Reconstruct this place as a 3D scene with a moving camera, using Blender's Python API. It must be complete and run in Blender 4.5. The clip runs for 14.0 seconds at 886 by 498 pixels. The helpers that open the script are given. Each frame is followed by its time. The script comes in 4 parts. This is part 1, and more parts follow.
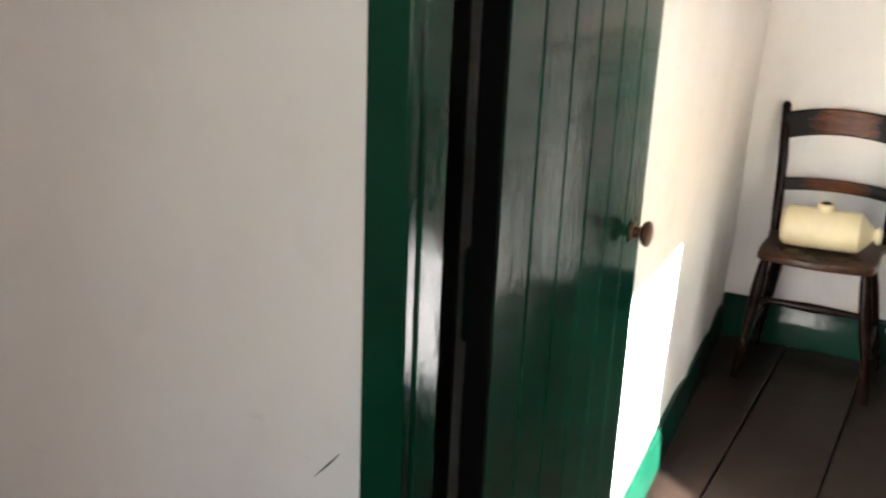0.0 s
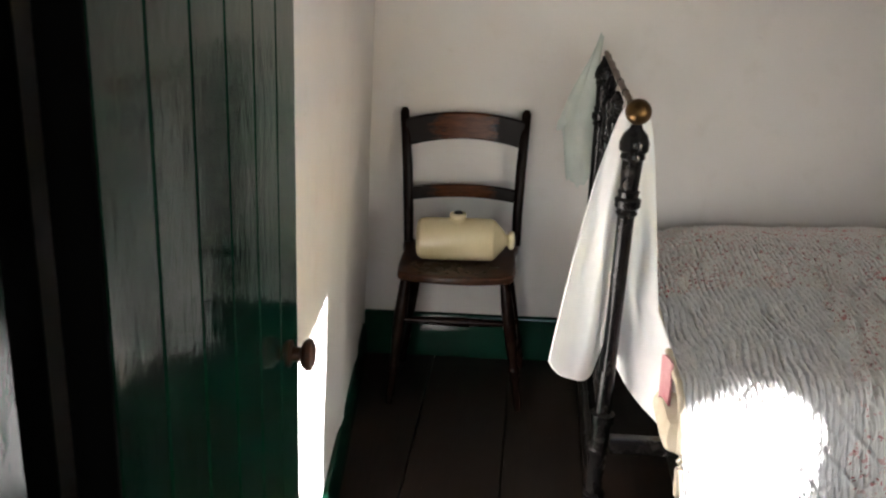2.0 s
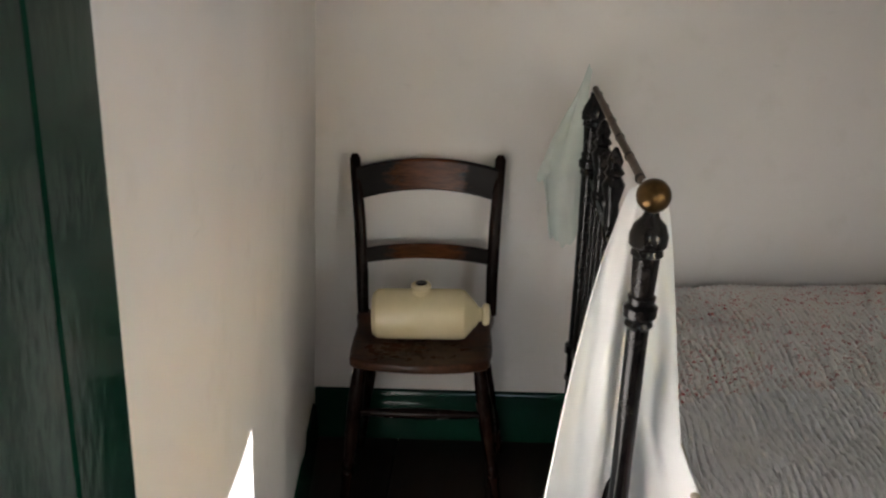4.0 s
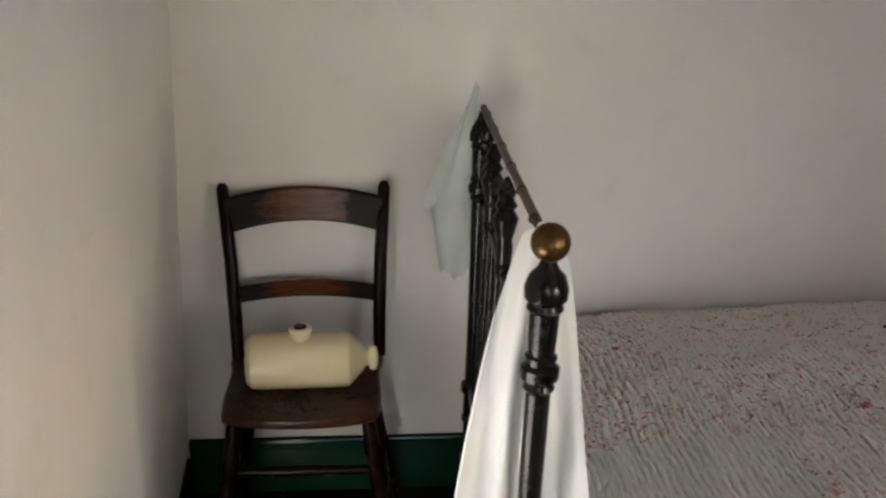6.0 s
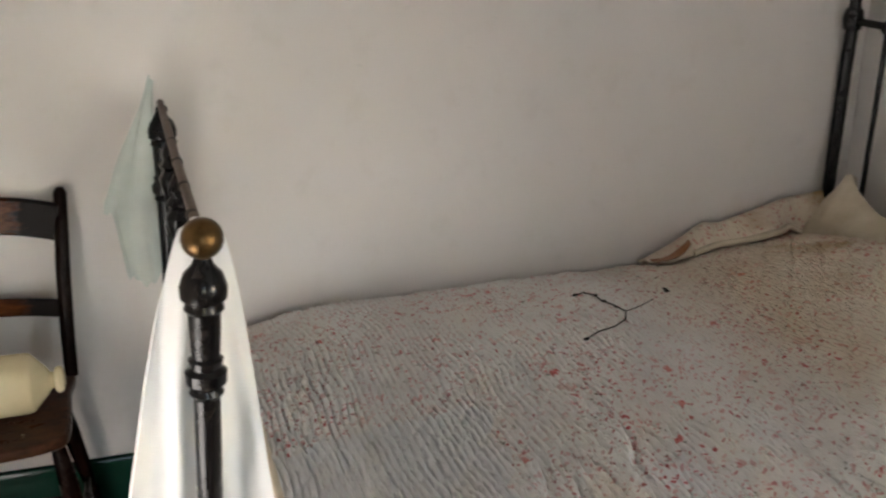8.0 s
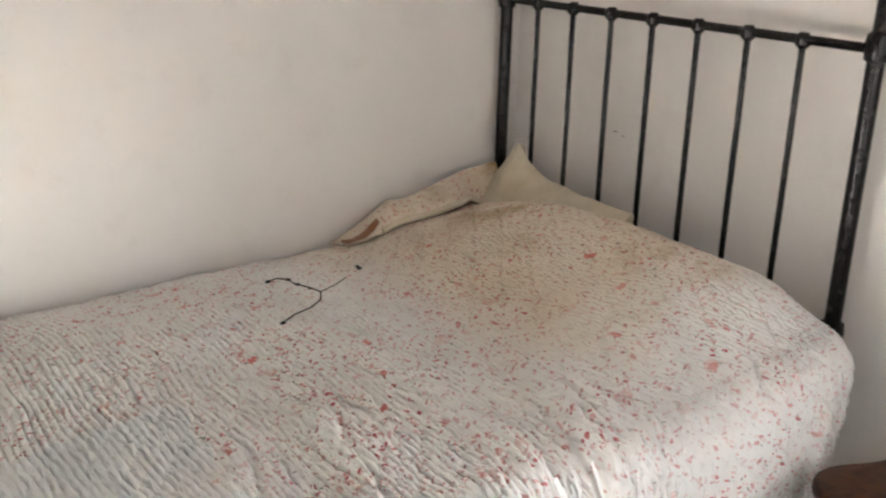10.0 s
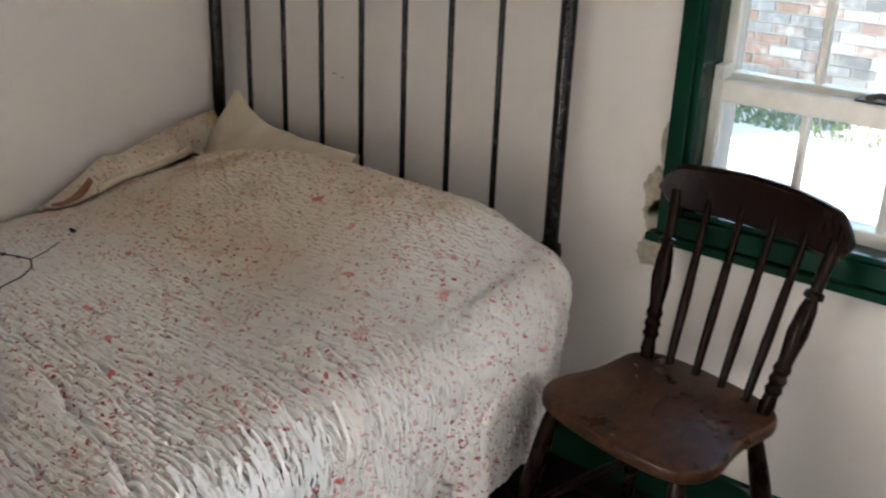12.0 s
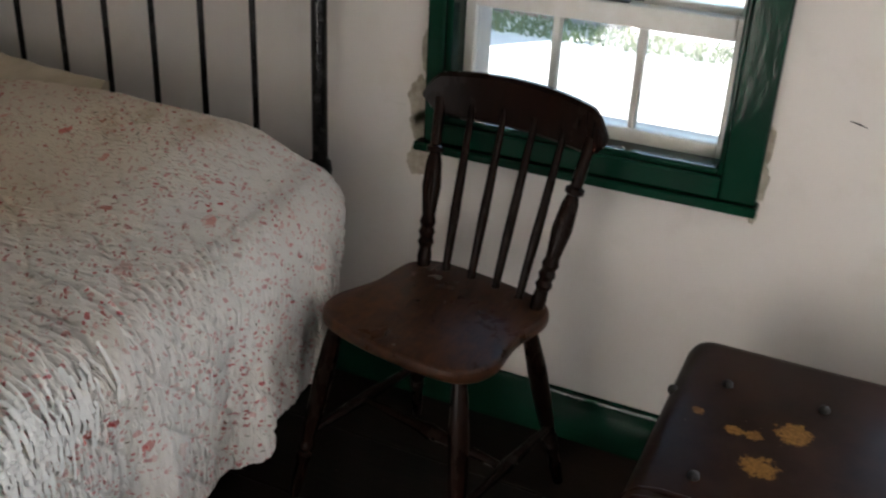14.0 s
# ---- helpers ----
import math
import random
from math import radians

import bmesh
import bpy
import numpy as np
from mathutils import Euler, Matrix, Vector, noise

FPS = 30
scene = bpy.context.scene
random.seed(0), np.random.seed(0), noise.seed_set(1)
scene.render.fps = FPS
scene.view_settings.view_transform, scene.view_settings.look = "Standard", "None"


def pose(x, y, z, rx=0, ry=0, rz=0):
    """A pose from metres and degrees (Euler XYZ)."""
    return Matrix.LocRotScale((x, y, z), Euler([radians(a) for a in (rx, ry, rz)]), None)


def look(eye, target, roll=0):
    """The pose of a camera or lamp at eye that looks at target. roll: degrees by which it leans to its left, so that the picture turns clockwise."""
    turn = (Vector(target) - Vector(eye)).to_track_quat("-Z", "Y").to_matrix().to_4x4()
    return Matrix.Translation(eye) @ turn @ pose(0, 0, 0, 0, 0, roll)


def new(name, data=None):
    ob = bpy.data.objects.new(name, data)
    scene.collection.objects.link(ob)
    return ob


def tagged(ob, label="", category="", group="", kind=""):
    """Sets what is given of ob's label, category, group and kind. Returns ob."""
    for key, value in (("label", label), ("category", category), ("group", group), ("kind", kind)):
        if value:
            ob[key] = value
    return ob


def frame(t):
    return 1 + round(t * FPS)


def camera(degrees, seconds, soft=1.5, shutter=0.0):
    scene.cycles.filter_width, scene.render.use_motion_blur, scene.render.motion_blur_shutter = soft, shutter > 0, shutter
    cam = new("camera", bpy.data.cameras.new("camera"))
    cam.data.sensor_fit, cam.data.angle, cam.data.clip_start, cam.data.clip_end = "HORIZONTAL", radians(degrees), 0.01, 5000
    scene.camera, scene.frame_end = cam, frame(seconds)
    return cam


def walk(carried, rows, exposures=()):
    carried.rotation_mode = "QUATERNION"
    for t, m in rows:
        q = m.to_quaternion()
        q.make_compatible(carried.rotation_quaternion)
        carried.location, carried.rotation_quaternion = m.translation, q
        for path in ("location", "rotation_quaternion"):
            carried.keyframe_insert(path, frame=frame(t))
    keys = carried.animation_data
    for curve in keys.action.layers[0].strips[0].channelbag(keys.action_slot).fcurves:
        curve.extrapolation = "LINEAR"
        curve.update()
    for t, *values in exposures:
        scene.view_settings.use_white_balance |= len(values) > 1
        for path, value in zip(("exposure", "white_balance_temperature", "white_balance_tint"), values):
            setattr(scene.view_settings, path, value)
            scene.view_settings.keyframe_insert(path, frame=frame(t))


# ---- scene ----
cam = camera(48.5, 14.0, soft=2.2, shutter=0.35)
PATH = [
    (0, (0.777, -0.498, 1.396), (-0.145, 1.17, 0.791), 0.8),
    (0.5, (0.735, -0.452, 1.428), (0.013, 1.309, 0.814), 0.5),
    (1, (0.619, -0.384, 1.452), (0.191, 1.465, 0.821), 0.5),
    (1.5, (0.603, -0.274, 1.46), (0.356, 1.605, 0.819), 0.5),
    (2, (0.612, -0.14, 1.488), (0.429, 1.74, 0.833), 0.5),
    (2.5, (0.608, -0.025, 1.508), (0.435, 1.853, 0.841), 0.2),
    (3, (0.582, 0.149, 1.522), (0.411, 2.023, 0.843), -0.0),
    (5.5, (0.578, 0.62, 1.547), (0.612, 2.5, 0.866), -0.1),
    (6, (0.613, 0.66, 1.541), (0.698, 2.538, 0.861), -0.1),
    (6.5, (0.664, 0.671, 1.536), (0.83, 2.546, 0.86), 0.0),
    (7, (0.7, 0.688, 1.53), (0.991, 2.546, 0.85), 0.1),
    (7.5, (0.729, 0.692, 1.527), (1.152, 2.523, 0.844), 0.3),
    (8, (0.75, 0.687, 1.514), (1.323, 2.477, 0.831), 0.5),
    (10.5, (0.784, 0.714, 1.434), (2.018, 2.138, 0.765), 1.5),
    (11, (0.793, 0.712, 1.425), (2.126, 2.035, 0.74), 1.7),
    (11.5, (0.801, 0.707, 1.422), (2.212, 1.934, 0.712), 2.0),
    (12, (0.805, 0.705, 1.424), (2.281, 1.833, 0.684), 2.2),
    (12.5, (0.81, 0.698, 1.42), (2.343, 1.73, 0.656), 2.4),
    (13, (0.82, 0.694, 1.415), (2.402, 1.624, 0.621), 2.5),
    (13.5, (0.83, 0.693, 1.407), (2.452, 1.521, 0.58), 2.8),
    (14, (0.842, 0.688, 1.402), (2.492, 1.415, 0.535), 2.9),
]
EXPOSURES = [(0.0, 4.65), (1.0, 4.0), (2.0, 3.4), (3.0, 3.1), (5.5, 3.22), (6.5, 3.42), (8.0, 3.65), (10.5, 4.55), (11.0, 4.3), (12.0, 3.85), (13.0, 3.45), (14.0, 3.25)]
walk(cam, [(t, look(eye, target, roll)) for t, eye, target, roll in PATH], EXPOSURES)

# ---- sky, sun, daylight of the hall ----
SUN_TRAVEL = Vector((-1.0, 0.69, -0.30)).normalized()
world = bpy.data.worlds.new("world")
scene.world = world
world.use_nodes = True
wn = world.node_tree.nodes
sky = wn.new("ShaderNodeTexSky")
sky.sky_type = "NISHITA"
sky.sun_disc = False
sky.dust_density = 0.3
sky.sun_elevation = math.asin(-SUN_TRAVEL.z)
sky.sun_rotation = math.atan2(-SUN_TRAVEL.x, -SUN_TRAVEL.y)
wn["Background"].inputs["Strength"].default_value = 0.10
world.node_tree.links.new(sky.outputs[0], wn["Background"].inputs["Color"])

sun_data = bpy.data.lights.new("sun", "SUN")
sun_data.energy, sun_data.angle, sun_data.color = 5.0, radians(0.6), (1.0, 0.985, 0.985)
sun = new("sun", sun_data)
sun.matrix_world = look((8, -1.5, 4), Vector((8, -1.5, 4)) + SUN_TRAVEL)

hall_data = bpy.data.lights.new("hall_daylight", "AREA")
hall_data.shape, hall_data.size, hall_data.size_y = "RECTANGLE", 0.9, 1.1
hall_data.energy, hall_data.color = 0.40, (1.0, 0.85, 0.77)
hall_light = new("hall_daylight", hall_data)
hall_light.matrix_world = look((0.75, -2.03, 1.45), (0.75, 0.0, 1.45))

# skylight in the opening of the second window
sky_data = bpy.data.lights.new("window_skylight", "AREA")
sky_data.shape, sky_data.size, sky_data.size_y = "RECTANGLE", 0.80, 0.74
sky_data.energy, sky_data.color = 2.0, (0.88, 0.94, 1.0)
sky_light = new("window_skylight", sky_data)
sky_light.matrix_world = look((2.86, -0.335, 1.10), (0.0, -0.335, 1.05))


# ---- materials ----
class Nodes:
    """A small wrapper round a node material."""

    def __init__(self, name):
        self.mat = bpy.data.materials.new(name)
        self.mat.use_nodes = True
        self.tree = self.mat.node_tree
        self.bsdf = self.tree.nodes["Principled BSDF"]
        self.pos = self.tree.nodes.new("ShaderNodeNewGeometry").outputs["Position"]

    def add(self, kind, **values):
        n = self.tree.nodes.new(kind)
        for key, v in values.items():
            if isinstance(v, bpy.types.NodeSocket):
                self.tree.links.new(v, n.inputs[key])
            else:
                n.inputs[key].default_value = v
        return n

    def scaled(self, sx, sy, sz, rot=(0, 0, 0), vec=None):
        n = self.add("ShaderNodeMapping", Vector=vec or self.pos)
        n.inputs["Scale"].default_value = (sx, sy, sz)
        n.inputs["Rotation"].default_value = rot
        return n.outputs[0]

    def noise(self, scale, detail=4.0, rough=0.55, vec=None):
        return self.add("ShaderNodeTexNoise", Vector=vec or self.pos, Scale=scale, Detail=detail, Roughness=rough).outputs["Fac"]

    def ramp(self, fac, *stops):
        n = self.add("ShaderNodeValToRGB", Fac=fac)
        els = n.color_ramp.elements
        while len(els) < len(stops):
            els.new(0.5)
        for e, (p, c) in zip(els, stops):
            e.position = p
            e.color = (*c, 1) if isinstance(c, tuple) else (c, c, c, 1)
        return n.outputs["Color"]

    def mix(self, fac, a, b, mode="MIX"):
        n = self.tree.nodes.new("ShaderNodeMix")
        n.data_type, n.blend_type = "RGBA", mode
        for sock, v in ((n.inputs["Factor"], fac), (n.inputs["A"], a), (n.inputs["B"], b)):
            if isinstance(v, bpy.types.NodeSocket):
                self.tree.links.new(v, sock)
            elif isinstance(v, tuple):
                sock.default_value = (*v, 1)
            else:
                sock.default_value = v
        return n.outputs["Result"]

    def math(self, op, a, b=0.0):
        n = self.tree.nodes.new("ShaderNodeMath")
        n.operation = op
        for sock, v in zip(n.inputs, (a, b)):
            if isinstance(v, bpy.types.NodeSocket):
                self.tree.links.new(v, sock)
            else:
                sock.default_value = v
        return n.outputs[0]

    def bump(self, height, strength, distance=0.002, normal=None):
        n = self.add("ShaderNodeBump", Height=height, Strength=strength, Distance=distance)
        if normal:
            self.tree.links.new(normal, n.inputs["Normal"])
        return n.outputs[0]

    def done(self, color, rough, metal=0.0, normal=None, **more):
        for key, v in dict({"Base Color": color, "Roughness": rough, "Metallic": metal}, **more).items():
            sock = self.bsdf.inputs[key]
            if isinstance(v, bpy.types.NodeSocket):
                self.tree.links.new(v, sock)
            else:
                sock.default_value = (*v, 1) if isinstance(v, tuple) else v
        if normal:
            self.tree.links.new(normal, self.bsdf.inputs["Normal"])
        return self.mat


def plaster():
    m = Nodes("limewashed_plaster")
    big, mid, fine = m.noise(1.6, 3), m.noise(9, 5, 0.6), m.noise(70, 4)
    c = m.ramp(big, (0.3, (0.745, 0.70, 0.662)), (0.7, (0.815, 0.775, 0.738)))
    c = m.mix(m.ramp(mid, (0.56, 0.0), (0.78, 0.32)), c, (0.62, 0.57, 0.50))
    # thin scuffs and hairline stains
    scuff = m.noise(5, 2, 0.5, m.scaled(2.0, 2.0, 9.0, (0.5, 0.4, 0)))
    c = m.mix(m.ramp(scuff, (0.74, 0.0), (0.80, 0.14)), c, (0.45, 0.42, 0.36))
    h = m.mix(0.35, mid, fine)
    return m.done(c, 0.85, normal=m.bump(h, 0.35, 0.006))


def bare_plaster():
    m = Nodes("bare_render")
    n = m.noise(45, 6, 0.65)
    c = m.ramp(n, (0.3, (0.33, 0.28, 0.22)), (0.6, (0.50, 0.45, 0.37)), (0.8, (0.62, 0.58, 0.5)))
    return m.done(c, 0.95, normal=m.bump(n, 0.8, 0.006))


def gloss_green():
    m = Nodes("dark_green_gloss_paint")
    streak = m.noise(26, 5, 0.6, m.scaled(1, 1, 0.12))
    blot = m.noise(5, 4)
    c = m.ramp(blot, (0.3, (0.0024, 0.023, 0.013)), (0.7, (0.005, 0.039, 0.022)))
    chip = m.noise(38, 6, 0.7)
    c = m.mix(m.ramp(chip, (0.74, 0.0), (0.77, 0.5)), c, (0.05, 0.09, 0.06))
    bubbles = m.noise(60, 3, 0.5, m.scaled(1, 1, 0.5))
    h = m.mix(0.5, streak, bubbles)
    return m.done(c, m.ramp(blot, (0.3, 0.07), (0.7, 0.15)), normal=m.bump(h, 0.26, 0.003), **{"Specular IOR Level": 0.18})


def white_paint():
    m = Nodes("old_white_gloss_paint")
    n = m.noise(18, 5, 0.6)
    c = m.ramp(n, (0.35, (0.76, 0.74, 0.68)), (0.65, (0.85, 0.84, 0.80)))
    return m.done(c, 0.35, normal=m.bump(n, 0.3, 0.003))


def dark_wood(name, dark, warm, rough=0.32, worn=0.55, axis=(14, 14, 2.0)):
    m = Nodes(name)
    grain = m.noise(6, 6, 0.65, m.scaled(*axis))
    wear = m.mix(0.45, m.noise(5, 3, 0.6), m.noise(38, 5, 0.65, m.scaled(1, 1, 0.4)))
    c = m.ramp(grain, (0.25, dark), (0.75, tuple(0.5 * (a + b) for a, b in zip(dark, warm))))
    c = m.mix(m.ramp(wear, (worn, 0.0), (worn + 0.30, 0.9)), c, warm)
    r = m.ramp(wear, (0.3, rough - 0.07), (0.7, rough + 0.15))
    return m.done(c, r, normal=m.bump(grain, 0.25, 0.002), **{"Specular IOR Level": 0.10})


def rubbed_rail():
    """Black varnish worn through to red-brown wood in the middle of a rail."""
    m = Nodes("rubbed_red_brown_varnish")
    gen = m.add("ShaderNodeSeparateXYZ", Vector=m.tree.nodes.new("ShaderNodeTexCoord").outputs["Generated"]).outputs["X"]
    off = m.math("ABSOLUTE", m.math("SUBTRACT", gen, 0.5))
    rag = m.math("MULTIPLY", m.math("SUBTRACT", m.noise(24, 5, 0.7, m.scaled(1, 1, 2.5)), 0.5), 0.42)
    worn = m.ramp(m.math("ADD", off, rag), (0.18, 0.95), (0.30, 0.0))
    grain = m.noise(7, 6, 0.65, m.scaled(3, 14, 22))
    wood = m.ramp(grain, (0.3, (0.055, 0.016, 0.007)), (0.7, (0.15, 0.050, 0.018)))
    c = m.mix(worn, (0.006, 0.0035, 0.003), wood)
    return m.done(c, m.ramp(worn, (0.0, 0.42), (0.6, 0.24)), normal=m.bump(grain, 0.2, 0.002), **{"Specular IOR Level": 0.16})


def floor_wood():
    m = Nodes("black_brown_floorboard")
    rnd = m.tree.nodes.new("ShaderNodeObjectInfo").outputs["Random"]
    vec = m.add("ShaderNodeVectorMath")
    vec.operation = "ADD"
    m.tree.links.new(m.pos, vec.inputs[0])
    m.tree.links.new(rnd, vec.inputs[1])
    grain = m.noise(5, 6, 0.65, m.scaled(16, 1.1, 8, vec=vec.outputs[0]))
    worn = m.noise(3.2, 5, 0.6)
    c = m.ramp(grain, (0.3, (0.003, 0.0022, 0.002)), (0.75, (0.012, 0.0075, 0.0055)))
    c = m.mix(m.ramp(worn, (0.5, 0.0), (0.72, 0.8)), c, (0.032, 0.018, 0.012))
    specks = m.noise(150, 2, 0.5)
    c = m.mix(m.ramp(specks, (0.76, 0.0), (0.78, 0.7)), c, (0.32, 0.27, 0.22))
    c = m.mix(m.math("MULTIPLY", rnd, 0.35), c, (0.02, 0.014, 0.01))
    return m.done(c, m.ramp(worn, (0.3, 0.34), (0.7, 0.6)), normal=m.bump(grain, 0.3, 0.003), **{"Specular IOR Level": 0.15})


def iron():
    m = Nodes("black_japanned_iron")
    n, f = m.noise(30, 5, 0.65), m.noise(140, 3)
    c = m.ramp(n, (0.35, (0.005, 0.0045, 0.005)), (0.66, (0.012, 0.010, 0.009)), (0.82, (0.07, 0.05, 0.035)))
    return m.done(c, m.ramp(n, (0.3, 0.13), (0.75, 0.34)), 0.0, normal=m.bump(f, 0.12, 0.0006), **{"Specular IOR Level": 0.28})


def brass():
    m = Nodes("tarnished_brass")
    n = m.noise(45, 5, 0.6)
    c = m.ramp(n, (0.3, (0.065, 0.036, 0.014)), (0.7, (0.17, 0.098, 0.036)))
    return m.done(c, m.ramp(n, (0.3, 0.25), (0.7, 0.45)), 0.9, normal=m.bump(n, 0.1, 0.001))


def stoneware():
    m = Nodes("cream_stoneware_glaze")
    n, f = m.noise(10, 4), m.noise(120, 3)
    c = m.ramp(n, (0.3, (0.60, 0.50, 0.30)), (0.7, (0.68, 0.58, 0.37)))
    c = m.mix(m.ramp(f, (0.72, 0.0), (0.76, 0.35)), c, (0.35, 0.25, 0.12))
    return m.done(c, 0.22, normal=m.bump(n, 0.1, 0.002))


def cloth(name, a, b, rough=0.9, trans=0.0):
    m = Nodes(name)
    n, weave = m.noise(12, 4), m.noise(420, 2)
    c = m.ramp(n, (0.3, a), (0.7, b))
    return m.done(c, rough, normal=m.bump(weave, 0.3, 0.001), **({"Transmission Weight": trans} if trans else {}))


def quilt_cloth():
    m = Nodes("washed_floral_cotton_quilt")
    base = m.ramp(m.noise(4, 4), (0.3, (0.80, 0.765, 0.735)), (0.7, (0.87, 0.845, 0.82)))
    # one patch of bluish ticking sewn in near the foot
    xyz = m.add("ShaderNodeSeparateXYZ", Vector=m.pos)
    x, y = xyz.outputs["X"], xyz.outputs["Y"]
    wob = m.math("MULTIPLY", m.math("SUBTRACT", m.noise(9, 3), 0.5), 0.12)
    along = m.math("ADD", m.math("ADD", x, m.math("MULTIPLY", y, -0.12)), wob)
    grey = m.math("MULTIPLY", m.math("LESS_THAN", along, 1.06), m.math("LESS_THAN", m.math("ADD", y, wob), 2.24))
    base = m.mix(m.math("MULTIPLY", grey, 0.42), base, (0.76, 0.77, 0.80))
    warp = m.add("ShaderNodeVectorMath")
    warp.operation = "ADD"
    wn3 = m.add("ShaderNodeTexNoise", Vector=m.pos, Scale=30.0, Detail=2.0)
    sc = m.add("ShaderNodeVectorMath")
    sc.operation = "SCALE"
    m.tree.links.new(wn3.outputs["Color"], sc.inputs[0])
    sc.inputs["Scale"].default_value = 0.03
    m.tree.links.new(m.pos, warp.inputs[0])
    m.tree.links.new(sc.outputs[0], warp.inputs[1])

    def sprigs(scale, size, keep, col, stretch=(1, 1, 1), turn=0.0):
        """Small printed dashes: cells of which some carry a mark."""
        v = m.add("ShaderNodeTexVoronoi", Vector=m.scaled(*stretch, vec=m.scaled(1, 1, 1, (0, 0, turn), vec=warp.outputs[0])), Scale=scale)
        sep = m.add("ShaderNodeSeparateColor", Color=v.outputs["Color"])
        mark = m.math("MULTIPLY", m.math("LESS_THAN", v.outputs["Distance"], size), m.math("LESS_THAN", sep.outputs[0], keep))
        return mark, col

    faded = m.ramp(m.noise(6, 3), (0.35, 0.35), (0.65, 1.0))
    plain = m.math("SUBTRACT", 1.0, grey)
    for mark, col, amt in (
        (*sprigs(58, 0.30, 0.23, (0.58, 0.07, 0.10), (0.7, 1.5, 1.5), 0.9), 0.95),
        (*sprigs(64, 0.30, 0.21, (0.55, 0.09, 0.10), (0.7, 1.6, 1.6), -0.5), 0.9),
        (*sprigs(50, 0.32, 0.26, (0.74, 0.38, 0.37), (0.8, 1.4, 1.4), 0.3), 0.75),
        (*sprigs(90, 0.36, 0.24, (0.70, 0.33, 0.33)), 0.7),
        (*sprigs(84, 0.27, 0.06, (0.16, 0.12, 0.07), (0.55, 1.5, 1.5), 0.7), 0.8),
        (*sprigs(19, 0.24, 0.09, (0.72, 0.09, 0.08), (0.9, 1.3, 1.3)), 0.75),
        (*sprigs(16, 0.26, 0.10, (0.76, 0.42, 0.38), (0.9, 1.1, 1.1)), 0.5),
    ):
        f = m.math("MULTIPLY", m.math("MULTIPLY", mark, amt), m.math("MULTIPLY", faded, plain))
        base = m.mix(f, base, col)
    # yellowed where it lies over the pillow, with brown age stains along the hem
    over = m.math("MULTIPLY", m.ramp(m.math("ADD", m.math("SUBTRACT", x, 1.4), wob), (0.40, 0.0), (0.70, 1.0)), m.ramp(m.math("ADD", m.math("SUBTRACT", y, 1.6), wob), (0.22, 0.0), (0.55, 1.0)))
    base = m.mix(over, base, (0.87, 0.78, 0.65), "MULTIPLY")
    stain = m.ramp(m.noise(5.5, 5, 0.65), (0.50, 0.0), (0.66, 0.55))
    tea = m.math("MULTIPLY", stain, m.ramp(m.math("SUBTRACT", x, 1.55), (0.25, 0.06), (0.70, 0.45), (0.90, 1.9)))
    tea = m.math("MULTIPLY", tea, m.ramp(m.math("SUBTRACT", y, 1.7), (0.15, 0.0), (0.35, 1.0)))
    base = m.mix(tea, base, (0.42, 0.29, 0.14))
    weave = m.noise(300, 3)
    ridge = m.math("ABSOLUTE", m.math("SUBTRACT", m.noise(44, 3, 0.6, m.scaled(1.8, 0.3, 0.3)), 0.5))
    pucker = m.ramp(ridge, (0.0, 0.0), (0.13, 1.0))
    return m.done(base, 0.92, normal=m.bump(m.mix(0.2, pucker, weave), 0.9, 0.005))


def leather():
    m = Nodes("worn_brown_leather")
    n, f = m.noise(9, 5, 0.6), m.noise(160, 3)
    c = m.ramp(n, (0.3, (0.010, 0.0048, 0.0036)), (0.7, (0.026, 0.0120, 0.0078)))
    scratch = m.noise(14, 3, 0.6, m.scaled(3, 1, 1))
    c = m.mix(m.ramp(scratch, (0.68, 0.0), (0.74, 0.5)), c, (0.07, 0.03, 0.016))
    return m.done(c, m.ramp(n, (0.3, 0.28), (0.7, 0.45)), normal=m.bump(f, 0.15, 0.001), **{"Specular IOR Level": 0.05})


def scuffed_lid():
    """The same leather, rubbed through to raw hide in a few places."""
    m = Nodes("scuffed_lid_leather")
    n, f = m.noise(9, 5, 0.6), m.noise(160, 3)
    c = m.ramp(n, (0.3, (0.010, 0.0048, 0.0036)), (0.7, (0.026, 0.0120, 0.0078)))
    rag = m.math("MULTIPLY", m.math("SUBTRACT", m.noise(75, 5, 0.7), 0.5), 2.2)
    for px, py, r in ((2.232, 0.686, 0.034), (2.120, 0.720, 0.032), (2.198, 0.772, 0.017), (2.200, 0.742, 0.015), (2.225, 0.835, 0.012)):
        d = m.add("ShaderNodeVectorMath")
        d.inputs[1].default_value = (px, py, 0.5)
        d.operation = "DISTANCE"
        m.tree.links.new(m.pos, d.inputs[0])
        near = m.ramp(m.math("ADD", m.math("DIVIDE", d.outputs["Value"], r), rag), (0.72, 0.92), (0.88, 0.0))
        c = m.mix(near, c, m.ramp(f, (0.3, (0.10, 0.042, 0.010)), (0.7, (0.22, 0.115, 0.03))))
    nick = m.noise(60, 2, 0.5, m.scaled(2.5, 1, 1, (0, 0, 0.6)))
    c = m.mix(m.ramp(nick, (0.75, 0.0), (0.77, 0.5)), c, (0.16, 0.12, 0.09))
    return m.done(c, m.ramp(n, (0.3, 0.28), (0.7, 0.42)), normal=m.bump(f, 0.15, 0.001), **{"Specular IOR Level": 0.05})


